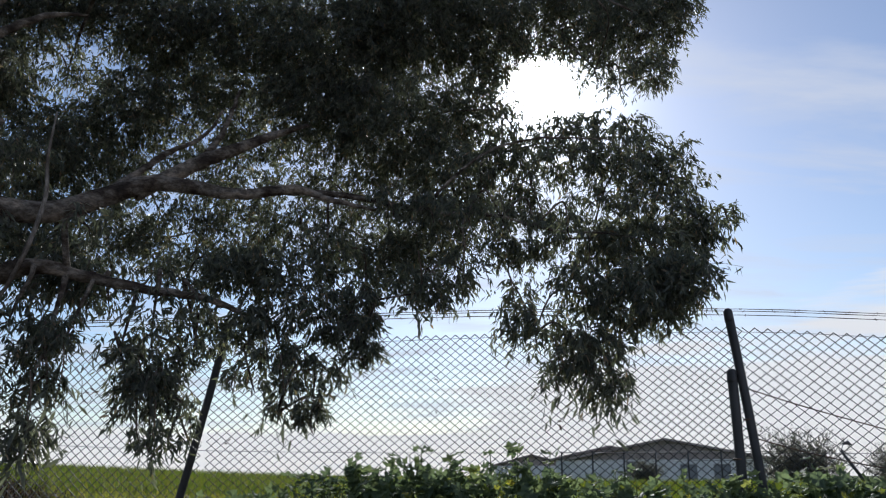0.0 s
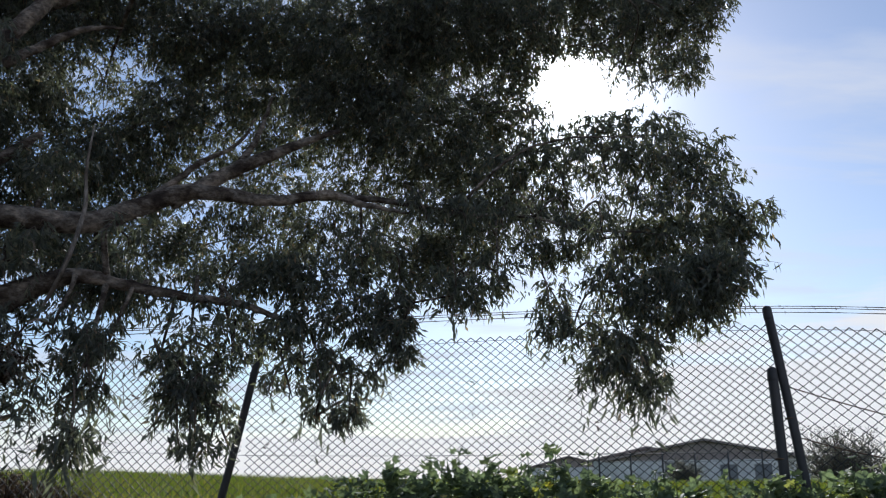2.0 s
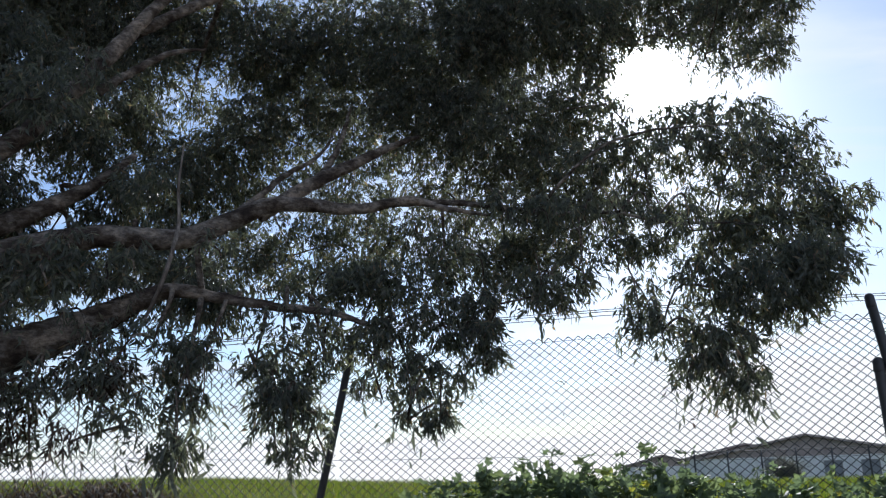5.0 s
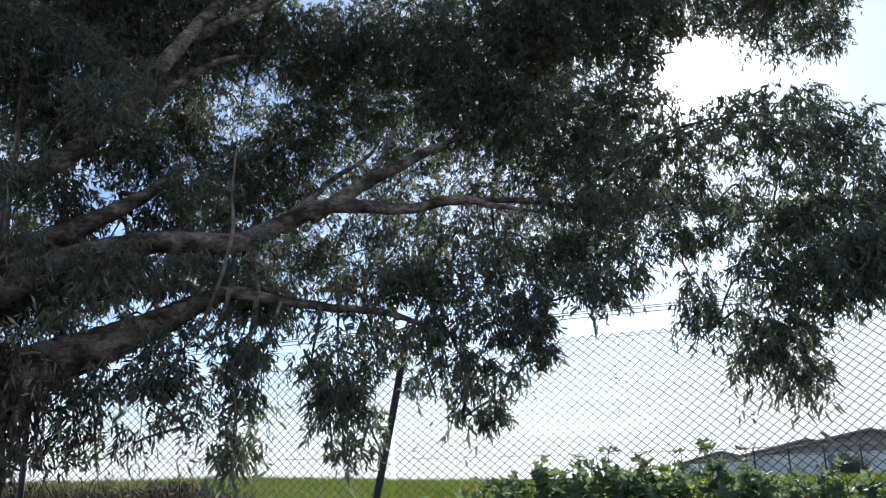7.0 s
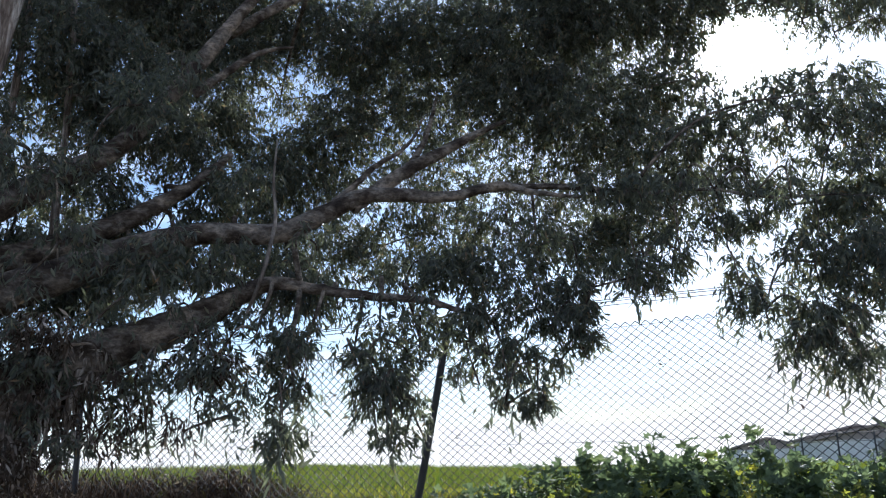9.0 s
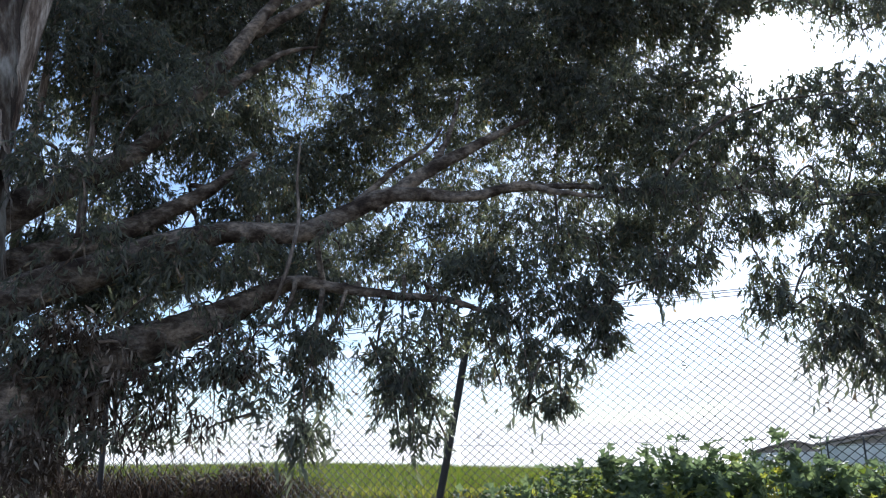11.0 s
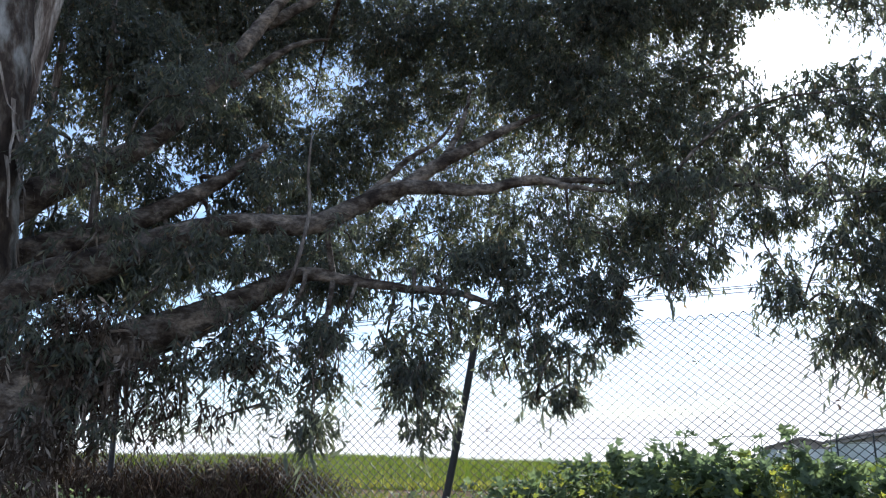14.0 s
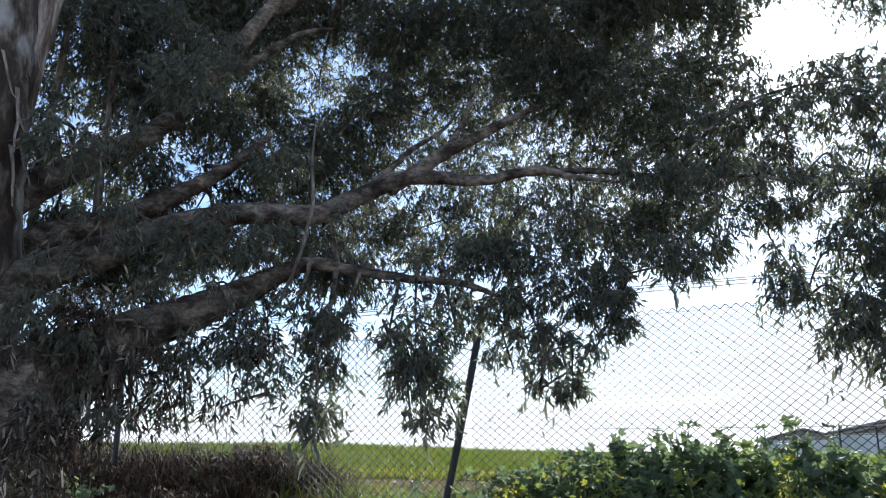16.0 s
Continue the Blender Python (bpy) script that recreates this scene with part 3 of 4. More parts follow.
CLUMPS['bridge_bough'] = [
    (0.43, 5.16, 3.10, 0.18, 0.50), (0.35, 5.05, 2.80, 0.15, 0.55), (0.59, 5.14, 3.31, 0.17, 0.50),
    (0.66, 5.02, 3.01, 0.16, 0.55), (0.41, 5.27, 3.61, 0.18, 0.60), (0.25, 5.17, 3.44, 0.19, 0.80),
    (0.68, 5.01, 3.56, 0.17, 0.45), (0.95, 4.97, 3.58, 0.17, 0.50), (1.23, 4.79, 3.49, 0.17, 0.50),
    (1.66, 4.54, 2.88, 0.09, 0.45), (1.49, 4.60, 3.11, 0.10, 0.45), (1.41, 4.62, 3.34, 0.08, 0.35),
    (1.19, 4.03, 2.39, 0.18, 0.70), (0.49, 5.18, 3.74, 0.13, 0.40), (0.78, 4.94, 3.64, 0.12, 0.40),
    (1.07, 4.78, 3.56, 0.12, 0.45),
]
CLUMPS['bridge_lace'] = [
    (0.47, 5.17, 3.20, 0.15, 0.55), (0.47, 4.87, 2.75, 0.14, 0.60), (0.46, 4.67, 2.44, 0.12, 0.55),
    (0.53, 5.16, 3.46, 0.12, 0.45), (0.07, 4.59, 2.49, 0.11, 0.70), (-0.05, 4.39, 2.36, 0.10, 0.80),
    (-0.21, 4.79, 2.55, 0.13, 0.70),
]
CLUMPS['lace_fill'] = [
    (-0.99, 5.51, 3.11, 0.23, 0.43), (-0.67, 5.46, 2.92, 0.19, 0.47), (-1.22, 5.47, 3.06, 0.20, 0.39),
    (-0.44, 4.58, 2.50, 0.12, 0.55), (-0.70, 4.55, 2.54, 0.15, 0.47), (-0.85, 4.11, 2.18, 0.12, 0.39),
    (-1.49, 3.83, 1.94, 0.12, 0.39), (-1.27, 3.80, 1.79, 0.13, 0.39), (-1.23, 4.02, 2.01, 0.11, 0.39),
    (-1.38, 3.76, 1.66, 0.10, 0.31), (-1.25, 3.81, 1.61, 0.09, 0.31), (-1.14, 4.15, 2.11, 0.12, 0.39),
]
CLUMPS['limb_shade'] = [
    (-2.86, 3.88, 2.55, 0.19, 1.00), (-2.74, 4.08, 2.65, 0.17, 0.95), (-2.59, 4.18, 2.57, 0.13, 0.70),
    (-3.09, 3.70, 2.44, 0.16, 0.90), (-2.90, 3.72, 2.28, 0.12, 0.80), (-3.35, 3.61, 2.66, 0.16, 0.80),
    (-3.43, 3.94, 3.04, 0.15, 0.60), (-3.60, 3.78, 3.19, 0.15, 0.70), (-3.80, 3.73, 3.42, 0.14, 0.60),
]
CLUMPS['trunk_fill'] = [
    (-3.05, 3.86, 3.12, 0.15, 0.80), (-2.74, 4.09, 3.00, 0.11, 0.50), (-2.96, 3.93, 2.92, 0.16, 0.80),
    (-2.55, 4.20, 3.04, 0.16, 0.80), (-2.63, 4.15, 2.89, 0.12, 0.70), (-2.52, 3.38, 3.34, 0.18, 0.70),
    (-2.42, 3.58, 3.58, 0.12, 0.50), (-3.36, 3.46, 2.69, 0.15, 0.70), (-3.44, 3.38, 2.97, 0.14, 0.60),
    (-3.02, 3.63, 2.39, 0.17, 0.80), (-3.15, 3.52, 2.34, 0.13, 0.70),
]
CLUMPS['trunk_tuft'] = [
    (-2.92, 3.84, 2.79, 0.14, 0.50), (-2.78, 2.91, 2.85, 0.18, 0.60), (-2.44, 3.20, 2.23, 0.11, 0.50),
    (-2.81, 2.88, 2.04, 0.17, 0.60), (-2.69, 2.99, 2.05, 0.14, 0.70), (-2.32, 3.28, 2.41, 0.17, 0.60),
    (-2.15, 3.51, 2.42, 0.15, 0.50), (-2.90, 3.85, 2.96, 0.17, 0.50), (-2.27, 4.02, 3.05, 0.20, 0.60),
    (-2.26, 3.91, 2.68, 0.16, 0.50), (-3.33, 3.21, 3.28, 0.21, 0.50),
]
CLUMPS['skirt_drape'] = [
    (-2.52, 3.01, 2.03, 0.08, 0.37), (-2.42, 3.08, 1.85, 0.08, 0.31), (-2.66, 2.68, 1.35, 0.10, 0.56),
    (-2.63, 2.78, 1.28, 0.12, 0.50), (-2.81, 2.88, 1.84, 0.14, 0.43), (-2.84, 2.85, 1.60, 0.15, 0.43),
    (-2.72, 3.09, 1.61, 0.14, 0.37), (-2.69, 3.12, 1.92, 0.11, 0.37), (-2.70, 3.12, 1.48, 0.10, 0.31),
    (-2.78, 2.77, 1.43, 0.12, 0.43), (-2.73, 2.96, 1.43, 0.12, 0.37),
]
CLUMPS['skirt_lace'] = [
    (-2.61, 3.06, 1.75, 0.11, 0.50), (-2.52, 3.20, 1.79, 0.11, 0.42), (-2.43, 3.33, 1.75, 0.11, 0.36),
    (-2.54, 3.05, 1.59, 0.10, 0.45), (-2.44, 3.19, 1.60, 0.10, 0.38), (-2.36, 3.38, 1.59, 0.09, 0.28),
    (-2.58, 3.21, 1.95, 0.11, 0.50), (-2.65, 3.03, 1.90, 0.10, 0.65), (-2.66, 2.89, 1.53, 0.10, 0.60),
]
CLUMPS['limb_front'] = [
    (-2.96, 3.42, 3.02, 0.16, 0.32), (-2.70, 3.23, 3.05, 0.13, 0.25), (-2.65, 3.02, 2.50, 0.15, 0.32),
    (-2.78, 2.94, 2.28, 0.12, 0.28), (-2.45, 3.05, 2.12, 0.08, 0.35), (-2.20, 3.25, 2.20, 0.07, 0.30),
    (-1.99, 3.43, 2.49, 0.08, 0.45), (-1.64, 3.60, 2.56, 0.08, 0.45), (-2.48, 3.10, 2.42, 0.10, 0.50),
    (-2.08, 3.32, 2.06, 0.09, 0.50), (-2.30, 3.17, 1.88, 0.09, 0.40), (-2.22, 3.29, 2.53, 0.07, 0.40),
]
CLUMPS['trunk_skirt'] = [
    (-2.31, 3.28, 1.87, 0.17, 0.52), (-2.10, 3.42, 1.95, 0.17, 0.52), (-2.49, 3.40, 1.89, 0.13, 0.45),
    (-2.84, 3.26, 1.72, 0.15, 0.38), (-2.48, 3.41, 1.67, 0.13, 0.34), (-2.12, 3.29, 1.63, 0.09, 0.45),
    (-2.71, 2.97, 1.85, 0.17, 0.52), (-2.56, 3.60, 2.14, 0.15, 0.45), (-2.75, 2.94, 1.65, 0.17, 0.45),
]
ARMATURE['main_limb'] = [(-3.26, 2.85, 2.06, 0.117), (-3.05, 3.07, 2.28, 0.101), (-2.80, 3.30, 2.45, 0.086), (-2.59, 3.46, 2.58, 0.070), (-2.31, 3.64, 2.68, 0.058), (-1.95, 3.85, 2.71, 0.055), (-1.73, 3.95, 2.82, 0.051), (-1.50, 4.04, 2.93, 0.043), (-1.11, 4.16, 2.91, 0.031), (-0.81, 4.22, 2.96, 0.025), (-0.63, 4.25, 2.91, 0.017), (-0.36, 4.28, 2.86, 0.008)]
ARMATURE['side_limb'] = [(-1.61, 4.03, 2.87, 0.044), (-1.47, 4.08, 2.97, 0.041), (-1.30, 4.14, 3.09, 0.038), (-1.12, 4.19, 3.19, 0.032), (-0.95, 4.23, 3.28, 0.022), (-0.76, 4.26, 3.36, 0.010)]
ARMATURE['rear_limb'] = [(-1.77, 4.04, 2.86, 0.025), (-1.63, 4.10, 3.01, 0.019), (-1.51, 4.14, 3.13, 0.016), (-1.32, 4.20, 3.27, 0.010), (-1.24, 4.23, 3.43, 0.007)]
ARMATURE['twig_limb'] = [(-1.36, 4.15, 3.06, 0.022), (-1.26, 4.18, 3.20, 0.019), (-1.19, 4.20, 3.37, 0.013), (-1.15, 4.21, 3.55, 0.007)]
ARMATURE['low_limb'] = [(-3.11, 2.86, 1.53, 0.234), (-2.91, 3.06, 1.79, 0.195), (-2.70, 3.24, 1.96, 0.133), (-2.57, 3.35, 2.05, 0.109), (-2.40, 3.47, 2.14, 0.090), (-2.17, 3.61, 2.27, 0.066), (-1.95, 3.73, 2.40, 0.039), (-1.69, 3.86, 2.37, 0.027), (-1.41, 3.96, 2.33, 0.022), (-1.16, 4.04, 2.30, 0.017), (-0.87, 4.11, 2.17, 0.008)]
ARMATURE['back_limb'] = [(-3.54, 3.13, 2.38, 0.108), (-3.26, 3.41, 2.58, 0.081), (-3.06, 3.59, 2.70, 0.067), (-2.84, 3.77, 2.86, 0.054), (-2.59, 3.94, 3.06, 0.036), (-2.38, 4.07, 3.30, 0.018)]
ARMATURE['upper_limb'] = [(-3.38, 3.01, 2.60, 0.115), (-3.22, 3.18, 2.78, 0.089), (-3.04, 3.35, 2.96, 0.071), (-2.81, 3.54, 3.17, 0.054), (-2.61, 3.69, 3.49, 0.045), (-2.42, 3.82, 3.84, 0.045), (-2.26, 3.91, 4.13, 0.035), (-1.97, 4.06, 4.59, 0.016)]
ARMATURE['spur_limb'] = [(-2.47, 3.78, 3.57, 0.027), (-2.38, 3.84, 3.67, 0.025), (-2.29, 3.89, 3.76, 0.022), (-2.15, 3.97, 3.88, 0.016), (-1.98, 4.05, 3.93, 0.006)]
ARMATURE['long_limb'] = [(-0.98, 4.29, 2.98, 0.027), (-0.52, 4.37, 2.97, 0.017), (-0.13, 4.39, 2.89, 0.013), (0.28, 4.38, 2.86, 0.010), (0.59, 4.35, 2.77, 0.008), (0.89, 4.29, 2.73, 0.005)]
ARMATURE['crown_limb'] = [(-2.39, 3.95, 4.02, 0.035), (-1.88, 4.21, 4.43, 0.027), (-1.42, 4.38, 4.67, 0.023), (-0.66, 4.55, 4.59, 0.020), (0.13, 4.60, 4.62, 0.016), (0.77, 4.53, 4.46, 0.011), (1.17, 4.45, 4.20, 0.006)]
ARMATURE['red_stem'] = [(-3.49, 3.48, 2.17, 0.031), (-3.50, 3.47, 2.55, 0.027), (-3.48, 3.48, 3.18, 0.023), (-3.46, 3.51, 3.64, 0.022), (-3.44, 3.52, 4.24, 0.019)]
ARMATURE['thin_stem'] = [(-3.26, 3.69, 2.71, 0.026), (-3.26, 3.69, 3.12, 0.023), (-3.25, 3.70, 3.47, 0.020), (-3.26, 3.69, 3.95, 0.021), (-3.27, 3.68, 4.46, 0.018)]
ARMATURE['sun_twig'] = [(-0.13, 4.39, 2.89, 0.009), (0.06, 4.39, 3.09, 0.009), (0.25, 4.38, 3.24, 0.008), (0.48, 4.36, 3.31, 0.007), (0.70, 4.33, 3.31, 0.005), (0.95, 4.28, 3.28, 0.003)]
ARMATURE['dead_stick'] = [(-1.88, 3.66, 3.16, 0.004), (-1.89, 3.65, 2.92, 0.008), (-1.88, 3.66, 2.74, 0.010), (-1.90, 3.65, 2.58, 0.011), (-1.94, 3.63, 2.40, 0.011), (-2.00, 3.60, 2.21, 0.007)]
SPRIGS = [
    (-1.73, 3.44, 1.61, 60, "low_limb"), (0.80, 3.97, 1.78, 34, "long_limb"), (0.55, 4.01, 1.85, 20, "long_limb"),
    (-0.78, 3.92, 1.75, 30, "low_limb"), (-1.31, 3.73, 1.61, 36, "low_limb"), (-0.13, 4.15, 2.33, 34, "side_limb"),
    (0.35, 4.14, 2.19, 24, "long_limb"), (-2.14, 3.34, 1.66, 34, "low_limb"), (-1.68, 3.58, 1.81, 28, "low_limb"),
]


def leaf_spray(center, radius, density, seed, length=0.055, flat=0.86, fine=True):
    """Hanging eucalyptus leaves on drooping twigs within a loose rounded clump: twigs and leaves as arrays."""
    rnd = np.random.RandomState(seed)
    n = max(int(262 * density ** 1.2 * (radius / 0.2) ** 2), 12)
    d = rnd.normal(size=(n, 3))
    d /= np.linalg.norm(d, axis=1, keepdims=True)
    p = np.asarray(center) + [0, 0, 0.06] + d * (1.06 * radius * rnd.uniform(0.02, 1.0, n) ** 0.45)[:, None] * [1, 1, flat]
    # some twigs gather into puffs, which leaves small gaps between them
    hubs = p[:min(max(3, n // 30), 60)]
    near = np.argmin(((p[:, None] - hubs[None]) ** 2).sum(-1), 1)
    p = p + (hubs[near] - p) * rnd.uniform(0.0, 0.42, n)[:, None]
    out = d * [1, 1, 0.25]
    tight = density > 1.35 and radius < 0.2
    tl = rnd.uniform(0.04, 0.13, n) * (0.5 if tight else 1.0)
    length = length * (0.82 if tight else 1.0)
    end = p + (out * 0.45 + np.array([0, 0, -0.6]) + rnd.normal(size=(n, 3)) * 0.35) * tl[:, None]
    m = 8
    u = np.tile(np.linspace(0.1, 1.0, m), (n, 1)) + rnd.uniform(-0.07, 0.07, (n, m))
    b = (p[:, None] * (1 - u)[..., None] + end[:, None] * u[..., None]).reshape(-1, 3)
    k = len(b)
    ax = rnd.normal(size=(k, 3)) * [0.5, 0.5, 0.42] + [0, 0, -0.8] + np.repeat(out, m, 0) * 0.25
    ax /= np.linalg.norm(ax, axis=1, keepdims=True)
    sd = np.cross(ax, rnd.normal(size=(k, 3)))
    sd /= np.linalg.norm(sd, axis=1, keepdims=True)
    nm = np.cross(ax, sd)
    ln = length * rnd.uniform(0.55, 1.25, k)
    w = 0.105 * length * rnd.uniform(0.7, 1.35, k)
    cv = rnd.uniform(-0.2, 0.2, k) * ln

    def at(f, wf):
        c = b + ax * (ln * f)[:, None] + nm * (cv * f * f)[:, None]
        return c - sd * (w * wf)[:, None], c + sd * (w * wf)[:, None]
    a0, a1 = at(0.0, 0.1)
    c0, c1 = at(0.42, 1.0)
    e0, e1 = at(1.0, 0.05)
    if fine:
        V = np.stack([a0, a1, c0, c1, e0, e1], 1).reshape(-1, 3)
        q = np.arange(k)[:, None] * 6
        F = np.concatenate([q + [0, 1, 3, 2], q + [2, 3, 5, 4]], 0)
    else:
        V = np.stack([a0, c0, e0, c1], 1).reshape(-1, 3)
        F = np.arange(4 * k).reshape(-1, 4)
    keep = rnd.rand(n) < (0.3 if fine else 0.1)
    keep[0] = True
    runs = [(np.array([a + (np.asarray(center) - a) * 0.25, a, (a + e) / 2 + [0, 0, 0.01], e]), np.array([0.0022, 0.002, 0.0015, 0.0008])) for a, e in zip(p[keep], end[keep])]
    return V, F, runs


def long_leaf(seed):
    """A hanging sickle-shaped leaf of unit length."""
    rnd = np.random.RandomState(seed)
    u = np.linspace(0, 1, 6)
    w = 0.085 * np.sin(np.pi * u ** 0.75) + 0.006
    bend, cup = rnd.uniform(-0.16, 0.16) * u * u, rnd.uniform(-0.1, 0.1) * np.sin(np.pi * u)
    V = np.vstack([np.stack([bend - w, cup + 0.02, -u], -1), np.stack([bend, cup, -u], -1), np.stack([bend + w, cup + 0.02, -u], -1)])
    F = [(a * 6 + i, a * 6 + i + 1, a * 6 + i + 7, a * 6 + i + 6) for a in range(2) for i in range(5)]
    return raw_mesh("leaf", V, F, EUC_LEAF, True)


def build_tree():
    root = tagged(new("eucalyptus_tree"), "large eucalyptus with spreading limbs and drooping dark green leaves", "tree")
    foot = (-3.44, 2.85)
    gz = float(ground_z(*foot))
    trunk = smooth_path([(foot[0] - 0.05, foot[1], gz - 0.1, 0.54), (foot[0], foot[1], gz + 0.4, 0.46), (-3.42, 2.86, 2.0, 0.37), (-3.42, 2.86, 2.6, 0.335), (-3.42, 2.86, 3.2, 0.31), (-3.43, 2.87, 4.2, 0.27), (-3.46, 2.95, 5.6, 0.22), (-3.5, 3.05, 7.0, 0.14)], 8)
    child("trunk", tube_mesh("trunk", trunk[:, :3], trunk[:, 3], PALE_BARK, 28, 0.04, 4), root, "pale grey-brown trunk with smooth peeling bark")
    rnd = np.random.RandomState(77)
    for i in range(130):
        a = rnd.uniform(-1.5, 0.9)
        z0 = rnd.uniform(1.35, 2.3) if i % 3 else rnd.uniform(2.3, 3.6)
        rr = float(np.interp(z0, trunk[:, 2], trunk[:, 3])) + 0.012
        c = np.array([-3.42 + rr * math.cos(a), 2.86 + rr * math.sin(a), z0])
        ln, w = rnd.uniform(0.15, 0.5), rnd.uniform(0.008, 0.022)
        o, sd = np.array([math.cos(a), math.sin(a), 0]), np.array([-math.sin(a), math.cos(a), 0])
        rows = []
        for u in np.linspace(0, 1, 5):
            q = c + [0, 0, -ln * u] + o * (0.09 * u * u * rnd.uniform(0.5, 1.5)) + sd * 0.03 * math.sin(3 * u + i)
            rows += [q - sd * w * (1 - 0.6 * u), q + sd * w * (1 - 0.6 * u)]
        me = raw_mesh("bark_strip", rows, [(2 * k, 2 * k + 1, 2 * k + 3, 2 * k + 2) for k in range(4)], STRIP)
        child("bark_strip", me, root)
    fork = smooth_path([(-3.36, 2.96, 2.3, 0.11), (-3.3, 3.04, 2.9, 0.085), (-3.26, 3.09, 3.4, 0.07), (-3.2, 3.16, 4.1, 0.065), (-3.12, 3.24, 5.2, 0.05)], 7)
    child("fork_stem", tube_mesh("fork_stem", fork[:, :3], fork[:, 3], STRIP, 18, 0.06, 9), root, "brown peeling stem against the pale trunk")
    boughs = {}
    for i, (nm, rows) in enumerate(ARMATURE.items()):
        if nm == "dead_stick":
            path = smooth_path(rows, 6)
            child("dead_branch", tube_mesh("dead_branch", path[:, :3], path[:, 3], DEAD_WOOD, 8, 0.1, i), root, "thin pale dead branch caught in the limbs")
            continue
        path = smooth_path(rows, 7)
        path[:, :3] += np.random.RandomState(i).normal(0, 0.002, (len(path), 3))
        boughs[nm] = child("limb", tube_mesh("limb", path[:, :3], path[:, 3], STRIP if nm in ("red_stem", "thin_stem") else BARK, 18, 0.05, i), root)
    holder = {"high_bough": "crown_limb", "end_bough": "long_limb", "tail_bough": "long_limb", "middle_bough": "side_limb", "low_bough": "low_limb", "hanging_bough": "low_limb",
              "near_bough": "low_limb", "upper_crown": "spur_limb", "inner_crown": "main_limb", "trunk_crown": "upper_limb", "trunk_skirt": "low_limb", "bridge_bough": "long_limb", "trunk_fill": "back_limb", "trunk_tuft": "back_limb", "skirt_drape": "low_limb", "top_crown": "upper_limb", "limb_front": "main_limb", "bridge_lace": "long_limb", "lace_fill": "low_limb", "limb_shade": "back_limb", "skirt_lace": "low_limb", "low_lace": "low_limb", "limb_cover": "long_limb"}
    rnd = np.random.RandomState(78)
    root_path = smooth_path(ARMATURE["low_limb"], 7)[:17]
    for i in range(170):
        c = root_path[rnd.randint(len(root_path))]
        a = rnd.uniform(0, 2 * np.pi)
        d = np.array([math.cos(a), math.sin(a) * 0.6 - 0.5, rnd.uniform(-0.6, 0.3)])
        d /= np.linalg.norm(d)
        top = c[:3] + d * c[3] * 0.97
        ln, w = rnd.uniform(0.12, 0.42), rnd.uniform(0.005, 0.016)
        sd = np.array([math.cos(a + 1.3), math.sin(a + 1.3), 0])
        rows = []
        for u in np.linspace(0, 1, 5):
            q = top + [0, 0, -ln * u] + d * 0.03 * u + sd * 0.02 * math.sin(4 * u + i)
            rows += [q - sd * w * (1 - 0.5 * u), q + sd * w * (1 - 0.5 * u)]
        child("bark_strip", raw_mesh("bark_strip", rows, [(2 * k, 2 * k + 1, 2 * k + 3, 2 * k + 2) for k in range(4)], STRIP), boughs["low_limb"])
    # sprigs of larger leaves at the low ends, each leaf by itself
    shapes = [long_leaf(q) for q in range(4)]
    for j, (x, y, z, n, limb) in enumerate(SPRIGS):
        rnd = np.random.RandomState(300 + j)
        for i in range(n):
            c = Vector((x, y, z)) + Vector(rnd.normal(0, 1, 3)) * 0.055 + Vector((0, 0, rnd.uniform(-0.1, 0.1)))
            e = Euler((rnd.normal(0, 0.42), rnd.normal(0, 0.42), rnd.uniform(0, 6.28)))
            ln = rnd.uniform(0.055, 0.085) * (1.25 if j == 0 else 1)
            leaf = child("leaf", shapes[i % 4], boughs[limb])
            leaf.matrix_local = Matrix.LocRotScale(c, e, Vector((ln, ln, ln)))
        path = smooth_path([(x, y, z + 0.26, 0.004), (x + 0.02, y, z + 0.1, 0.003), (x, y, z - 0.08, 0.0012)], 4)
        child("branch", tube_mesh("branch", path[:, :3], path[:, 3], TWIG, 5), boughs[limb])
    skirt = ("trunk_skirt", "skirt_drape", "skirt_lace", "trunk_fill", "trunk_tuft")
    seed = 100
    nodes = np.vstack([smooth_path(r, 7) for k, r in ARMATURE.items() if k != "dead_stick"])
    branch_runs = []
    for nm, clumps in CLUMPS.items():
        limb = boughs[holder[nm]]
        for x, y, z, r, dens in clumps:
            seed += 1
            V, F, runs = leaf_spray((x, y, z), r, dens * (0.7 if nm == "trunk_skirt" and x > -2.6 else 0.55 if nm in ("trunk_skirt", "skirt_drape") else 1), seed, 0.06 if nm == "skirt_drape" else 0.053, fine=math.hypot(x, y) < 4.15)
            child("foliage", fast_mesh("foliage", V, F, SHADED_DRY_LEAF if nm == "skirt_drape" or nm in skirt and z < 2.2 and seed % 2 == 0 else EUC_LEAF), limb, kind="stuff")
            child("twig_spray", tubes_mesh("twig_spray", runs, TWIG, 3), limb, kind="stuff")
            # the branch that carries the clump
            rnd = np.random.RandomState(seed)
            gap = np.linalg.norm(nodes[:, :3] - [x, y, z + 0.1], axis=1)
            near = nodes[np.argmin(gap)]
            c = np.array([x, y, z])
            mid = (near[:3] + c) / 2 + rnd.normal(0, 0.05, 3) + [0, 0, 0.08]
            r0 = min(near[3] * 0.6, 0.018)
            nodes = np.vstack([nodes, [x, y, z, 0.012]])
            if nm in skirt and np.min(gap) > 0.3:
                continue
            path = smooth_path([(*near[:3], r0), (*mid, r0 * 0.75), (*c, 0.005), (*(c + [0.02, 0, -r * 0.7]), 0.002)], 5)
            child("branch", tube_mesh("branch", path[:, :3], path[:, 3], BARK, 6, 0.08, seed), limb)


build_tree()


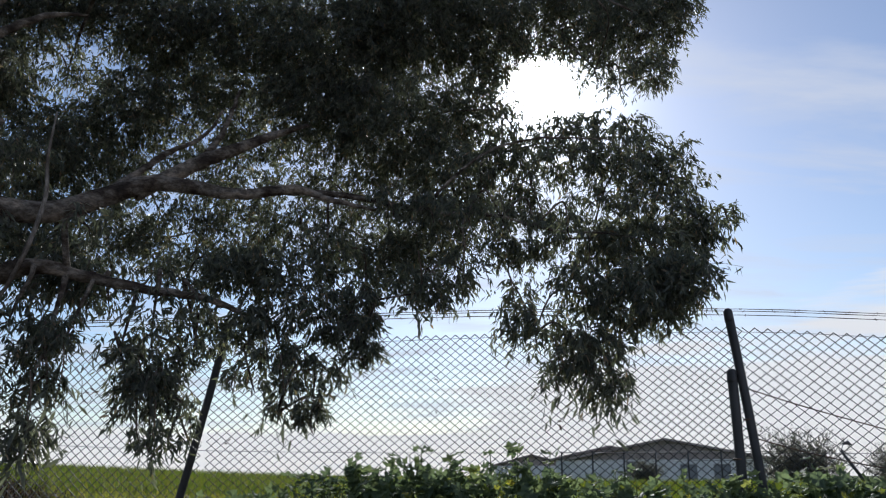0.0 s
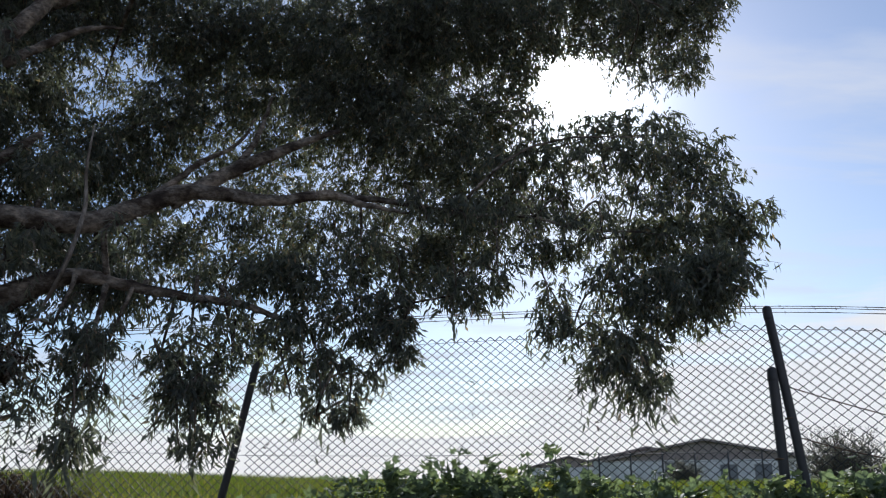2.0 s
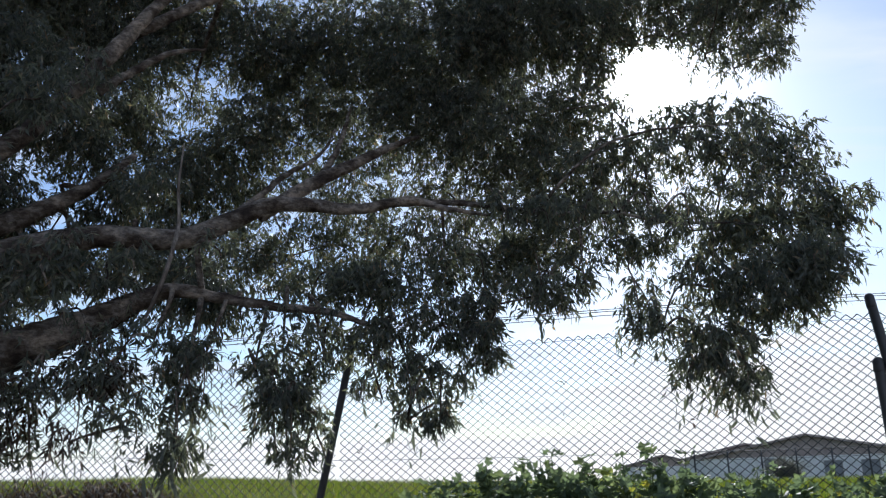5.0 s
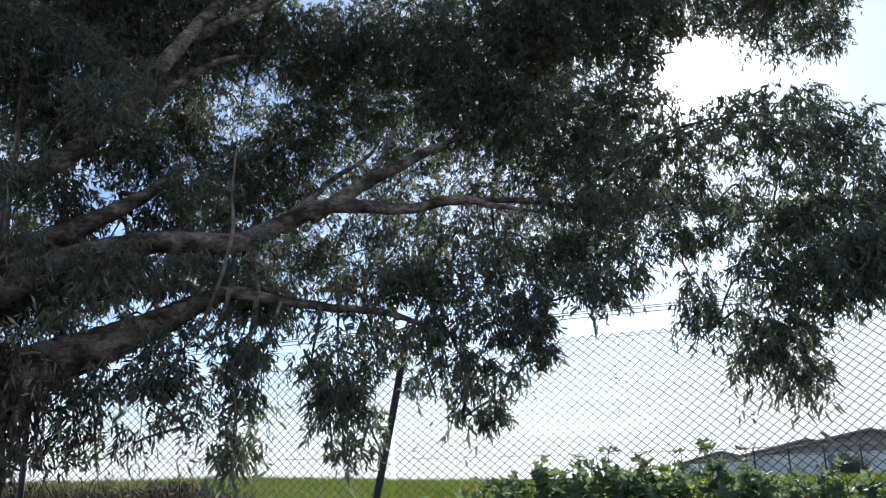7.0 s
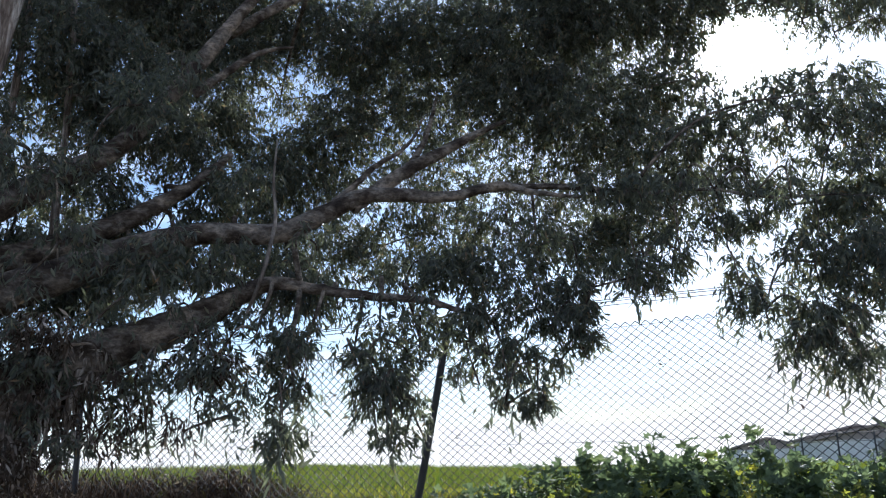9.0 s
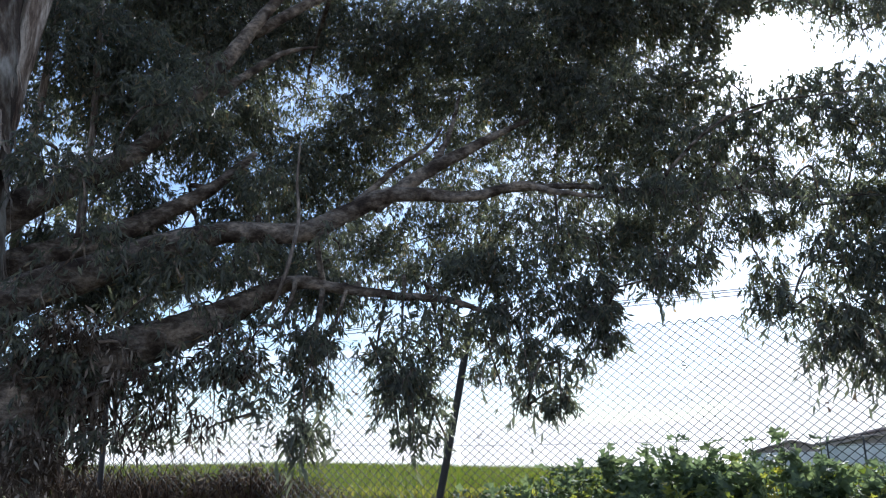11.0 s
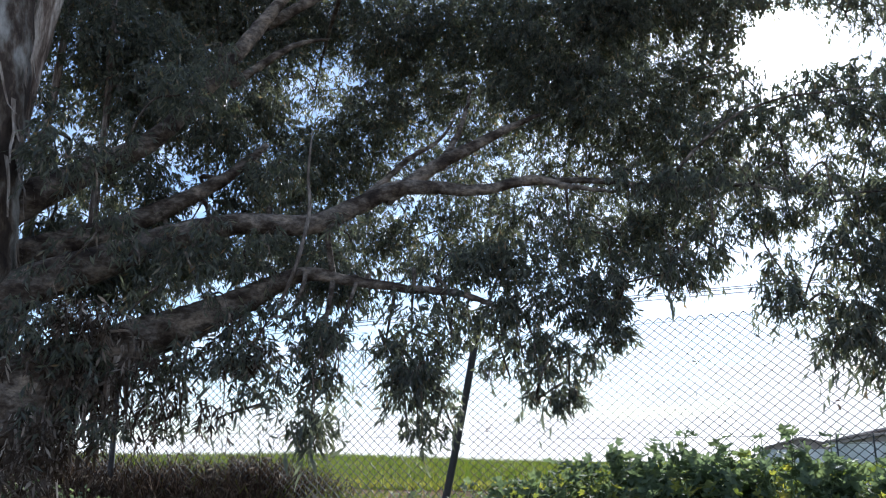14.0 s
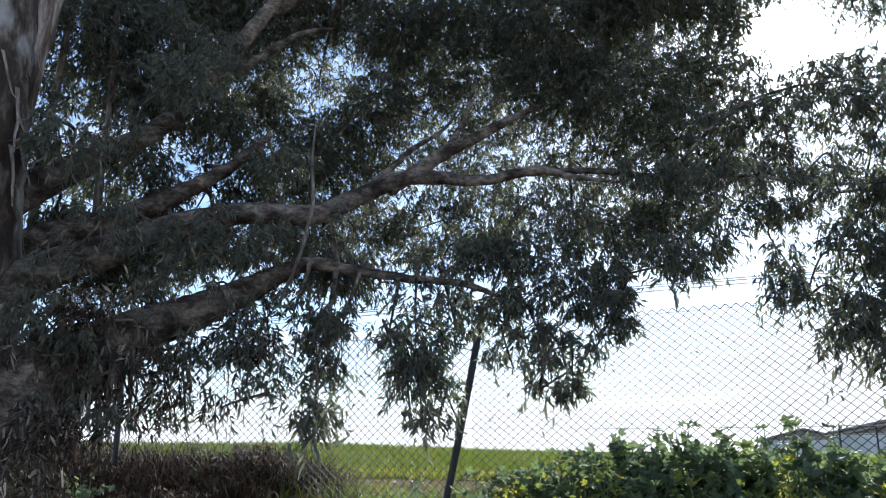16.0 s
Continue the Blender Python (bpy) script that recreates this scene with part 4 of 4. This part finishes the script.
# ---- mallow bushes along the fence ----
def mallow_leaf_mesh(seed):
    """A lobed, slightly cupped leaf of unit size, on its stalk's end."""
    rnd = np.random.RandomState(seed)
    m = 21
    th = np.linspace(-2.75, 2.75, m)
    rr = 0.5 * (0.84 + 0.16 * np.cos(5 * th)) * (1 + 0.09 * rnd.normal(size=m)) * (1 - 0.12 * (np.abs(th) / 2.75) ** 3)
    x, y = rr * np.sin(th), rr * np.cos(th)
    z = 0.16 * rr * np.cos(5 * th) + 0.35 * (rr ** 2) * rnd.uniform(-1, 0.6)
    V = np.vstack([[0, 0, 0], np.stack([x * 0.5, y * 0.5, z * 0.45 + 0.02], -1), np.stack([x, y, z], -1)])
    F = [(0, 1 + i, 2 + i) for i in range(m - 1)] + [(1 + i, 1 + m + i, 2 + m + i, 2 + i) for i in range(m - 1)]
    return V, F


LEAF_SHAPES = [mallow_leaf_mesh(s) for s in range(5)]
LEAF_MESHES = {m: [raw_mesh("leaf", V, F, m, True) for V, F in LEAF_SHAPES] for m in (MALLOW_LEAF, WEED_LEAF)}


def build_bush(s, width, height, seed, count=420, back=0.4, singles=40, size=0.088, mat=MALLOW_LEAF, kind="mallow_bush", label="leafy green mallow bush with lobed leaves by the fence", group="bushes along the fence"):
    rnd = np.random.RandomState(seed)
    bx, by, _ = fence_at(s, 0)
    bx, by = bx + FN[0] * back, by + FN[1] * back
    gz = float(ground_z(bx, by)) - 0.03
    root = tagged(new(kind), label, "bush" if kind == "mallow_bush" else "weed", group)
    root.location = (bx, by, gz)
    stems, tips = [], []
    for i in range(int(26 * width / 0.6)):
        a, q = rnd.uniform(0, 2 * np.pi), rnd.uniform(0, 1) ** 0.6
        top = np.array([math.cos(a) * q * width * 0.5, math.sin(a) * q * 0.38, height * (1 - 0.45 * q * q) * rnd.uniform(0.78, 1.0)])
        b = top * [0.35, 0.35, 0]
        mid = (b + top) / 2 + rnd.normal(0, 0.03, 3)
        path = smooth_path([b, mid, top], 3)
        stems.append((path, np.linspace(0.006, 0.0025, len(path))))
        tips.append(path)
    # a few shoots stand out over the top
    shoots = []
    for i in range(3 if mat is MALLOW_LEAF and width > 0.5 else 0):
        x = rnd.uniform(-0.4, 0.4) * width
        tip = np.array([x, rnd.uniform(-0.1, 0.1), height * rnd.uniform(0.97, 1.09)])
        path = smooth_path([tip * [0.8, 0.8, 0.5], tip * [0.95, 0.9, 0.8], tip], 4)
        stems.append((path, np.linspace(0.005, 0.002, len(path))))
        shoots += [tip + rnd.normal(0, 0.02, 3) - [0, 0, 0.028 * q] for q in range(6)]
    child("stem", tubes_mesh("stem", stems, STEM, 5), root, kind="stuff")
    VV, FF3, FF4, n = [], [], [], 0
    for i in range(count):
        path = tips[rnd.randint(len(tips))]
        u = rnd.uniform(0.25, 1.0) ** 0.6
        p = path[min(int(u * len(path)), len(path) - 1)] + rnd.normal(0, 0.05, 3) * [1, 1, 0.7]
        sz = size * rnd.uniform(0.55, 1.3)
        if i >= count - len(shoots):
            p, sz = shoots[i - count + len(shoots)], size * rnd.uniform(0.6, 0.95)
        e = Euler((rnd.normal(0, 0.6), rnd.normal(0, 0.6), rnd.uniform(0, 6.28)))
        M = Matrix.LocRotScale(Vector(p), e, Vector((sz, sz, sz)))
        which = rnd.randint(5)
        if i < singles:
            leaf = child("leaf", LEAF_MESHES[mat][which], root)
            leaf.matrix_local = M
            continue
        V, F = LEAF_SHAPES[which]
        A = np.array(M)
        VV.append(V @ A[:3, :3].T + A[:3, 3])
        FF3 += [[c + n for c in f] for f in F]
        n += len(V)
    child("foliage", raw_mesh("foliage", np.vstack(VV), FF3, mat, True), root, kind="stuff")


for s, w, h, seed, cnt in ((-1.56, 0.6, 0.44, 11, 380), (-1.22, 0.7, 0.56, 1, 480), (-0.8, 0.72, 0.7, 2, 540), (-0.42, 0.7, 0.74, 3, 580), (-0.05, 0.7, 0.74, 4, 580), (0.33, 0.7, 0.64, 5, 540), (0.72, 0.75, 0.57, 6, 520),
                           (1.15, 0.8, 0.55, 7, 540), (1.66, 0.85, 0.58, 8, 560), (2.2, 0.9, 0.57, 9, 560), (2.8, 0.95, 0.57, 10, 480)):
    build_bush(s, w, h, seed, int(cnt * 1.35), -0.3, 28)
for s, w, h, seed, cnt, b in ((-1.95, 0.22, 0.46, 21, 70, 0.25), (-2.35, 0.25, 0.4, 22, 80, 0.3), (-1.7, 0.3, 0.36, 23, 90, 0.5), (-4.4, 0.6, 0.5, 25, 260, -0.7), (-5.0, 0.6, 0.52, 26, 280, -0.7)):
    build_bush(s, w, h, seed, cnt, b, 10, 0.055)
for i, (s, w, h) in enumerate(((-1.45, 0.5, 0.52), (-1.0, 0.55, 0.62), (-0.55, 0.55, 0.6), (-0.1, 0.55, 0.66), (0.35, 0.55, 0.6), (0.85, 0.6, 0.57), (1.4, 0.6, 0.56), (2.0, 0.65, 0.56))):
    build_bush(s * 0.92, w, h, 40 + i, 240, -0.66, 8, 0.052, WEED_LEAF, "verge_weed", "low yellow-green leafy weed before the bushes", "weeds along the verge")


# ---- weeds and dry brush at the fence's foot ----
def build_weeds():
    def near(lo, hi, b0, b1):
        def place(rnd, n):
            s, b = rnd.uniform(lo, hi, n), rnd.uniform(b0, b1, n)
            x, y = FN[0] * (FD + b) + FN[1] * s, FN[1] * (FD + b) - FN[0] * s
            return np.stack([x, y, ground_z(x, y) - 0.02], -1)
        return place
    V, F = blades(24000, near(-7, 3.6, -1.4, 2.6), 0.26, 0.009, 0.9, 11)
    V2, F2 = blades(16000, near(-14, 6, 2.4, 7.2), 0.1, 0.012, 1.0, 14)
    V, F = np.vstack([V, V2]), np.vstack([F, F2 + len(V)])
    tagged(new("verge_grass", fast_mesh("verge_grass", V, F, GRASS_BLADE)), "rough green grass on the bank by the fence", "grass", kind="stuff")
    def tufts(rnd, n):
        c = near(-6.8, -3.3, -0.7, 0.9)(rnd, 460)
        b = c[rnd.randint(460, size=n)] + rnd.normal(0, 0.07, (n, 3)) * [1, 1, 0.5] + np.abs(rnd.normal(0, 0.06, (n, 1))) * [0, 0, 1]
        return b
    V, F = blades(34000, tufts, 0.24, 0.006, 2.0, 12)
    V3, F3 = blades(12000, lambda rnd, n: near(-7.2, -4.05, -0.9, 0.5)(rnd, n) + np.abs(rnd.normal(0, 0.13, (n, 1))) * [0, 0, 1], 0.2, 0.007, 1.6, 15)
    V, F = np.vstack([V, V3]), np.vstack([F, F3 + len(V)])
    tagged(new("dry_brush", fast_mesh("dry_brush", V, F, SHADED_STRAW)), "tangled dry brown grass and twigs under the tree", "dry grass", kind="stuff")
    rnd = np.random.RandomState(31)
    foot = near(-6.8, -2.9, -0.5, 1.0)(rnd, 380)
    runs = []
    for c in foot:
        d = rnd.normal(size=3) * [1, 1, 0.35]
        d /= np.linalg.norm(d)
        ln = rnd.uniform(0.15, 0.45)
        p0 = c + [0, 0, rnd.uniform(0.02, 0.2)]
        runs.append((smooth_path([p0, p0 + d * ln * 0.5 + rnd.normal(0, 0.04, 3) + [0, 0, 0.06], p0 + d * ln], 4), np.linspace(0.004, 0.0015, 9)))
    tagged(new("fallen_twigs", tubes_mesh("fallen_twigs", runs, TWIG, 4)), "thin fallen twigs tangled in the dry grass", "twigs", kind="stuff")
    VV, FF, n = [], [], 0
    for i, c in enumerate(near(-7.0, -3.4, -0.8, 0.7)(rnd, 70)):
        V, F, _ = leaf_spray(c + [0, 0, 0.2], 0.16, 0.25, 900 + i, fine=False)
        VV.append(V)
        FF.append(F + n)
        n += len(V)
    tagged(new("leaf_litter", fast_mesh("leaf_litter", np.vstack(VV), np.vstack(FF), SHADED_DRY_LEAF)), "dry brown fallen eucalyptus leaves on the brush", "leaves", kind="stuff")


build_weeds()


# ---- farm buildings beyond the field ----
def box(bm, x0, x1, y0, y1, z0, z1):
    vs = [bm.verts.new(v) for v in ((x0, y0, z0), (x1, y0, z0), (x1, y1, z0), (x0, y1, z0), (x0, y0, z1), (x1, y0, z1), (x1, y1, z1), (x0, y1, z1))]
    for f in ((3, 2, 1, 0), (4, 5, 6, 7), (0, 1, 5, 4), (1, 2, 6, 5), (2, 3, 7, 6), (3, 0, 4, 7)):
        bm.faces.new([vs[i] for i in f])


def barn(name, az, dist, width, eave, ridge, depth, label, openings=()):
    a = radians(az)
    x, y = dist * math.sin(a), dist * math.cos(a)
    gz = float(ground_z(x, y))
    root = tagged(new(name), label, "farm building")
    root.matrix_world = pose(x, y, gz - 0.3, 0, 0, -az)
    bm = bmesh.new()
    box(bm, -width / 2, width / 2, 0, depth, 0, eave)
    part("wall", bm, WHITE_WALL, root, "white rendered wall")
    for x0, x1, z0, z1, nm in openings:
        bm = bmesh.new()
        box(bm, x0, x1, -0.06, 0.06, z0, z1)
        ob = part(nm, bm, DARK_OPENING, root, "dark metal barn " + nm)
        bm = bmesh.new()
        for q0, q1, r0, r1 in ((x0 - 0.08, x0, z0, z1), (x1, x1 + 0.08, z0, z1), (x0 - 0.08, x1 + 0.08, z1, z1 + 0.08)):
            box(bm, q0, q1, -0.09, 0.02, r0, r1)
        part("frame", bm, GREY_WALL, ob)
    bm = bmesh.new()
    for y0 in (0.0,):
        g = [bm.verts.new(v) for v in ((-width / 2, y0, eave), (width / 2, y0, eave), (0, y0, ridge), (-width / 2, y0 + 0.2, eave), (width / 2, y0 + 0.2, eave), (0, y0 + 0.2, ridge))]
        for f in ((0, 1, 2), (5, 4, 3), (0, 2, 5, 3), (2, 1, 4, 5), (1, 0, 3, 4)):
            bm.faces.new([g[i] for i in f])
    part("gable", bm, TILE_ROOF, root, "brown sheeted gable")
    for sgn in (-1, 1):
        bm = bmesh.new()
        o = 0.5
        e = eave - (ridge - eave) * o / (width / 2)
        pts = [(sgn * (width / 2 + o), -o, e), (0, -o, ridge), (0, depth + o, ridge), (sgn * (width / 2 + o), depth + o, e)]
        lo, hi = [bm.verts.new((p[0], p[1], p[2] + 0.02)) for p in pts], [bm.verts.new((p[0], p[1], p[2] + 0.22)) for p in pts]
        bm.faces.new(hi)
        bm.faces.new(lo[::-1])
        for i in range(4):
            bm.faces.new([lo[i], lo[(i + 1) % 4], hi[(i + 1) % 4], hi[i]])
        part("roof", bm, TILE_ROOF, root, "dark weathered roof slope")
    return root


barn("long_barn", 14.8, 80, 17.4, 2.25, 3.95, 22, "long low farm barn with a dark gabled roof and white wall", ((1.3, 2.6, 0.35, 1.75, "window"), (4.2, 5.5, 0.35, 1.75, "window"), (-3.5, -1.9, 0.3, 2.0, "door")))
barn("small_barn", 11.2, 88, 11, 2.45, 3.65, 18, "low gabled farm barn with a brown roof")
barn("far_barn", 6.0, 110, 9.5, 2.2, 3.45, 14, "small far farm shed with a dark roof")


def polar(az, dist):
    return dist * math.sin(radians(az)), dist * math.cos(radians(az))


def build_far_fence():
    root = tagged(new("yard_fence"), "thin wire fence on posts before the barns", "fence")
    tops = []
    for i in range(9):
        x, y = polar(8.0 + i * 2.05, 52)
        z = float(ground_z(x, y))
        tops.append((x, y, z + 1.75))
        child("post", tube_mesh("post", [(x, y, z - 0.2), (x, y, z + 1.0), (x + 0.02, y, z + 1.8)], [0.05, 0.05, 0.045], POST, 8), root)
    for dz in (0.0, -0.5):
        pts = np.array(tops) + [0, 0, dz]
        child("rail_wire", tubes_mesh("rail_wire", [(pts, np.full(len(pts), 0.015))], GALVANISED), root)


build_far_fence()


def build_shrub(az, dist, size, seed, label):
    """A grey-green, twiggy shrub, bushy from the ground up."""
    x, y = polar(az, dist)
    z = float(ground_z(x, y))
    root = tagged(new("olive_shrub"), label, "shrub", "shrubs beyond the fence")
    root.location = (x, y, z - 0.1)
    rnd = np.random.RandomState(seed)
    child("trunk", tube_mesh("trunk", [(0, 0, 0), (0.05, 0, 0.25 * size), (0, 0.05, 0.5 * size)], [0.1, 0.09, 0.06], BARK, 10, 0.08), root)
    runs, ends = [], []
    for i in range(240):
        a, e, ln = rnd.uniform(0, 2 * np.pi), rnd.uniform(0.0, 1.4), rnd.uniform(0.5, 1.15) * size
        d = np.array([math.cos(a) * math.cos(e) * 1.45, math.sin(a) * math.cos(e), math.sin(e) * 1.05])
        b = np.array([rnd.normal(0, 0.2), rnd.normal(0, 0.1), 0.35]) * size
        m = b + d * ln * 0.6 + rnd.normal(0, 0.06, 3)
        t = b + d * ln + rnd.normal(0, 0.08, 3) + [0, 0, 0.2 * size]
        runs.append((smooth_path([b, m, t], 3), np.linspace(0.013, 0.004, 7)))
        ends += [m, t, (m + t) / 2, m * 0.7 + b * 0.3]
    child("twig_spray", tubes_mesh("twig_spray", runs, TWIG, 4), root, kind="stuff")
    ends = np.array(ends)
    k = 9000
    c = ends[rnd.randint(len(ends), size=k)] + rnd.normal(0, 0.09, (k, 3))
    ax, sd = rnd.normal(size=(k, 3)) * [0.025, 0.025, 0.045], rnd.normal(size=(k, 3)) * 0.011
    V = np.stack([c - ax, c + sd, c + ax, c - sd], 1).reshape(-1, 3)
    child("crown", fast_mesh("crown", V, np.arange(4 * k).reshape(-1, 4), OLIVE_LEAF), root, kind="stuff")


build_shrub(22.9, 30, 1.15, 5, "twiggy grey-green olive shrub behind the fence")
build_shrub(13.4, 62, 1.0, 6, "low grey shrub before the barn wall")
build_shrub(28.3, 45, 1.2, 8, "dark rounded shrub at the field's edge")


def build_yard_lamp():
    x, y = polar(25.7, 26)
    z = float(ground_z(x, y))
    root = tagged(new("leaning_pole"), "leaning dark pole with a small lamp head", "pole")
    root.location = (x, y, z - 0.1)
    child("pole", tube_mesh("pole", [(0.5, 0, 0), (0.22, 0, 0.5), (-0.2, 0, 1.12)], [0.05, 0.045, 0.04], POST, 10), root)
    child("lamp_head", tube_mesh("lamp_head", [(-0.12, 0, 1.3), (0.02, 0, 1.34), (0.12, 0, 1.27)], [0.03, 0.06, 0.02], POST, 10), root)
    child("bracket", tube_mesh("bracket", [(-0.19, 0, 1.08), (-0.12, 0, 1.3)], [0.012, 0.012], POST, 6), root)


build_yard_lamp()
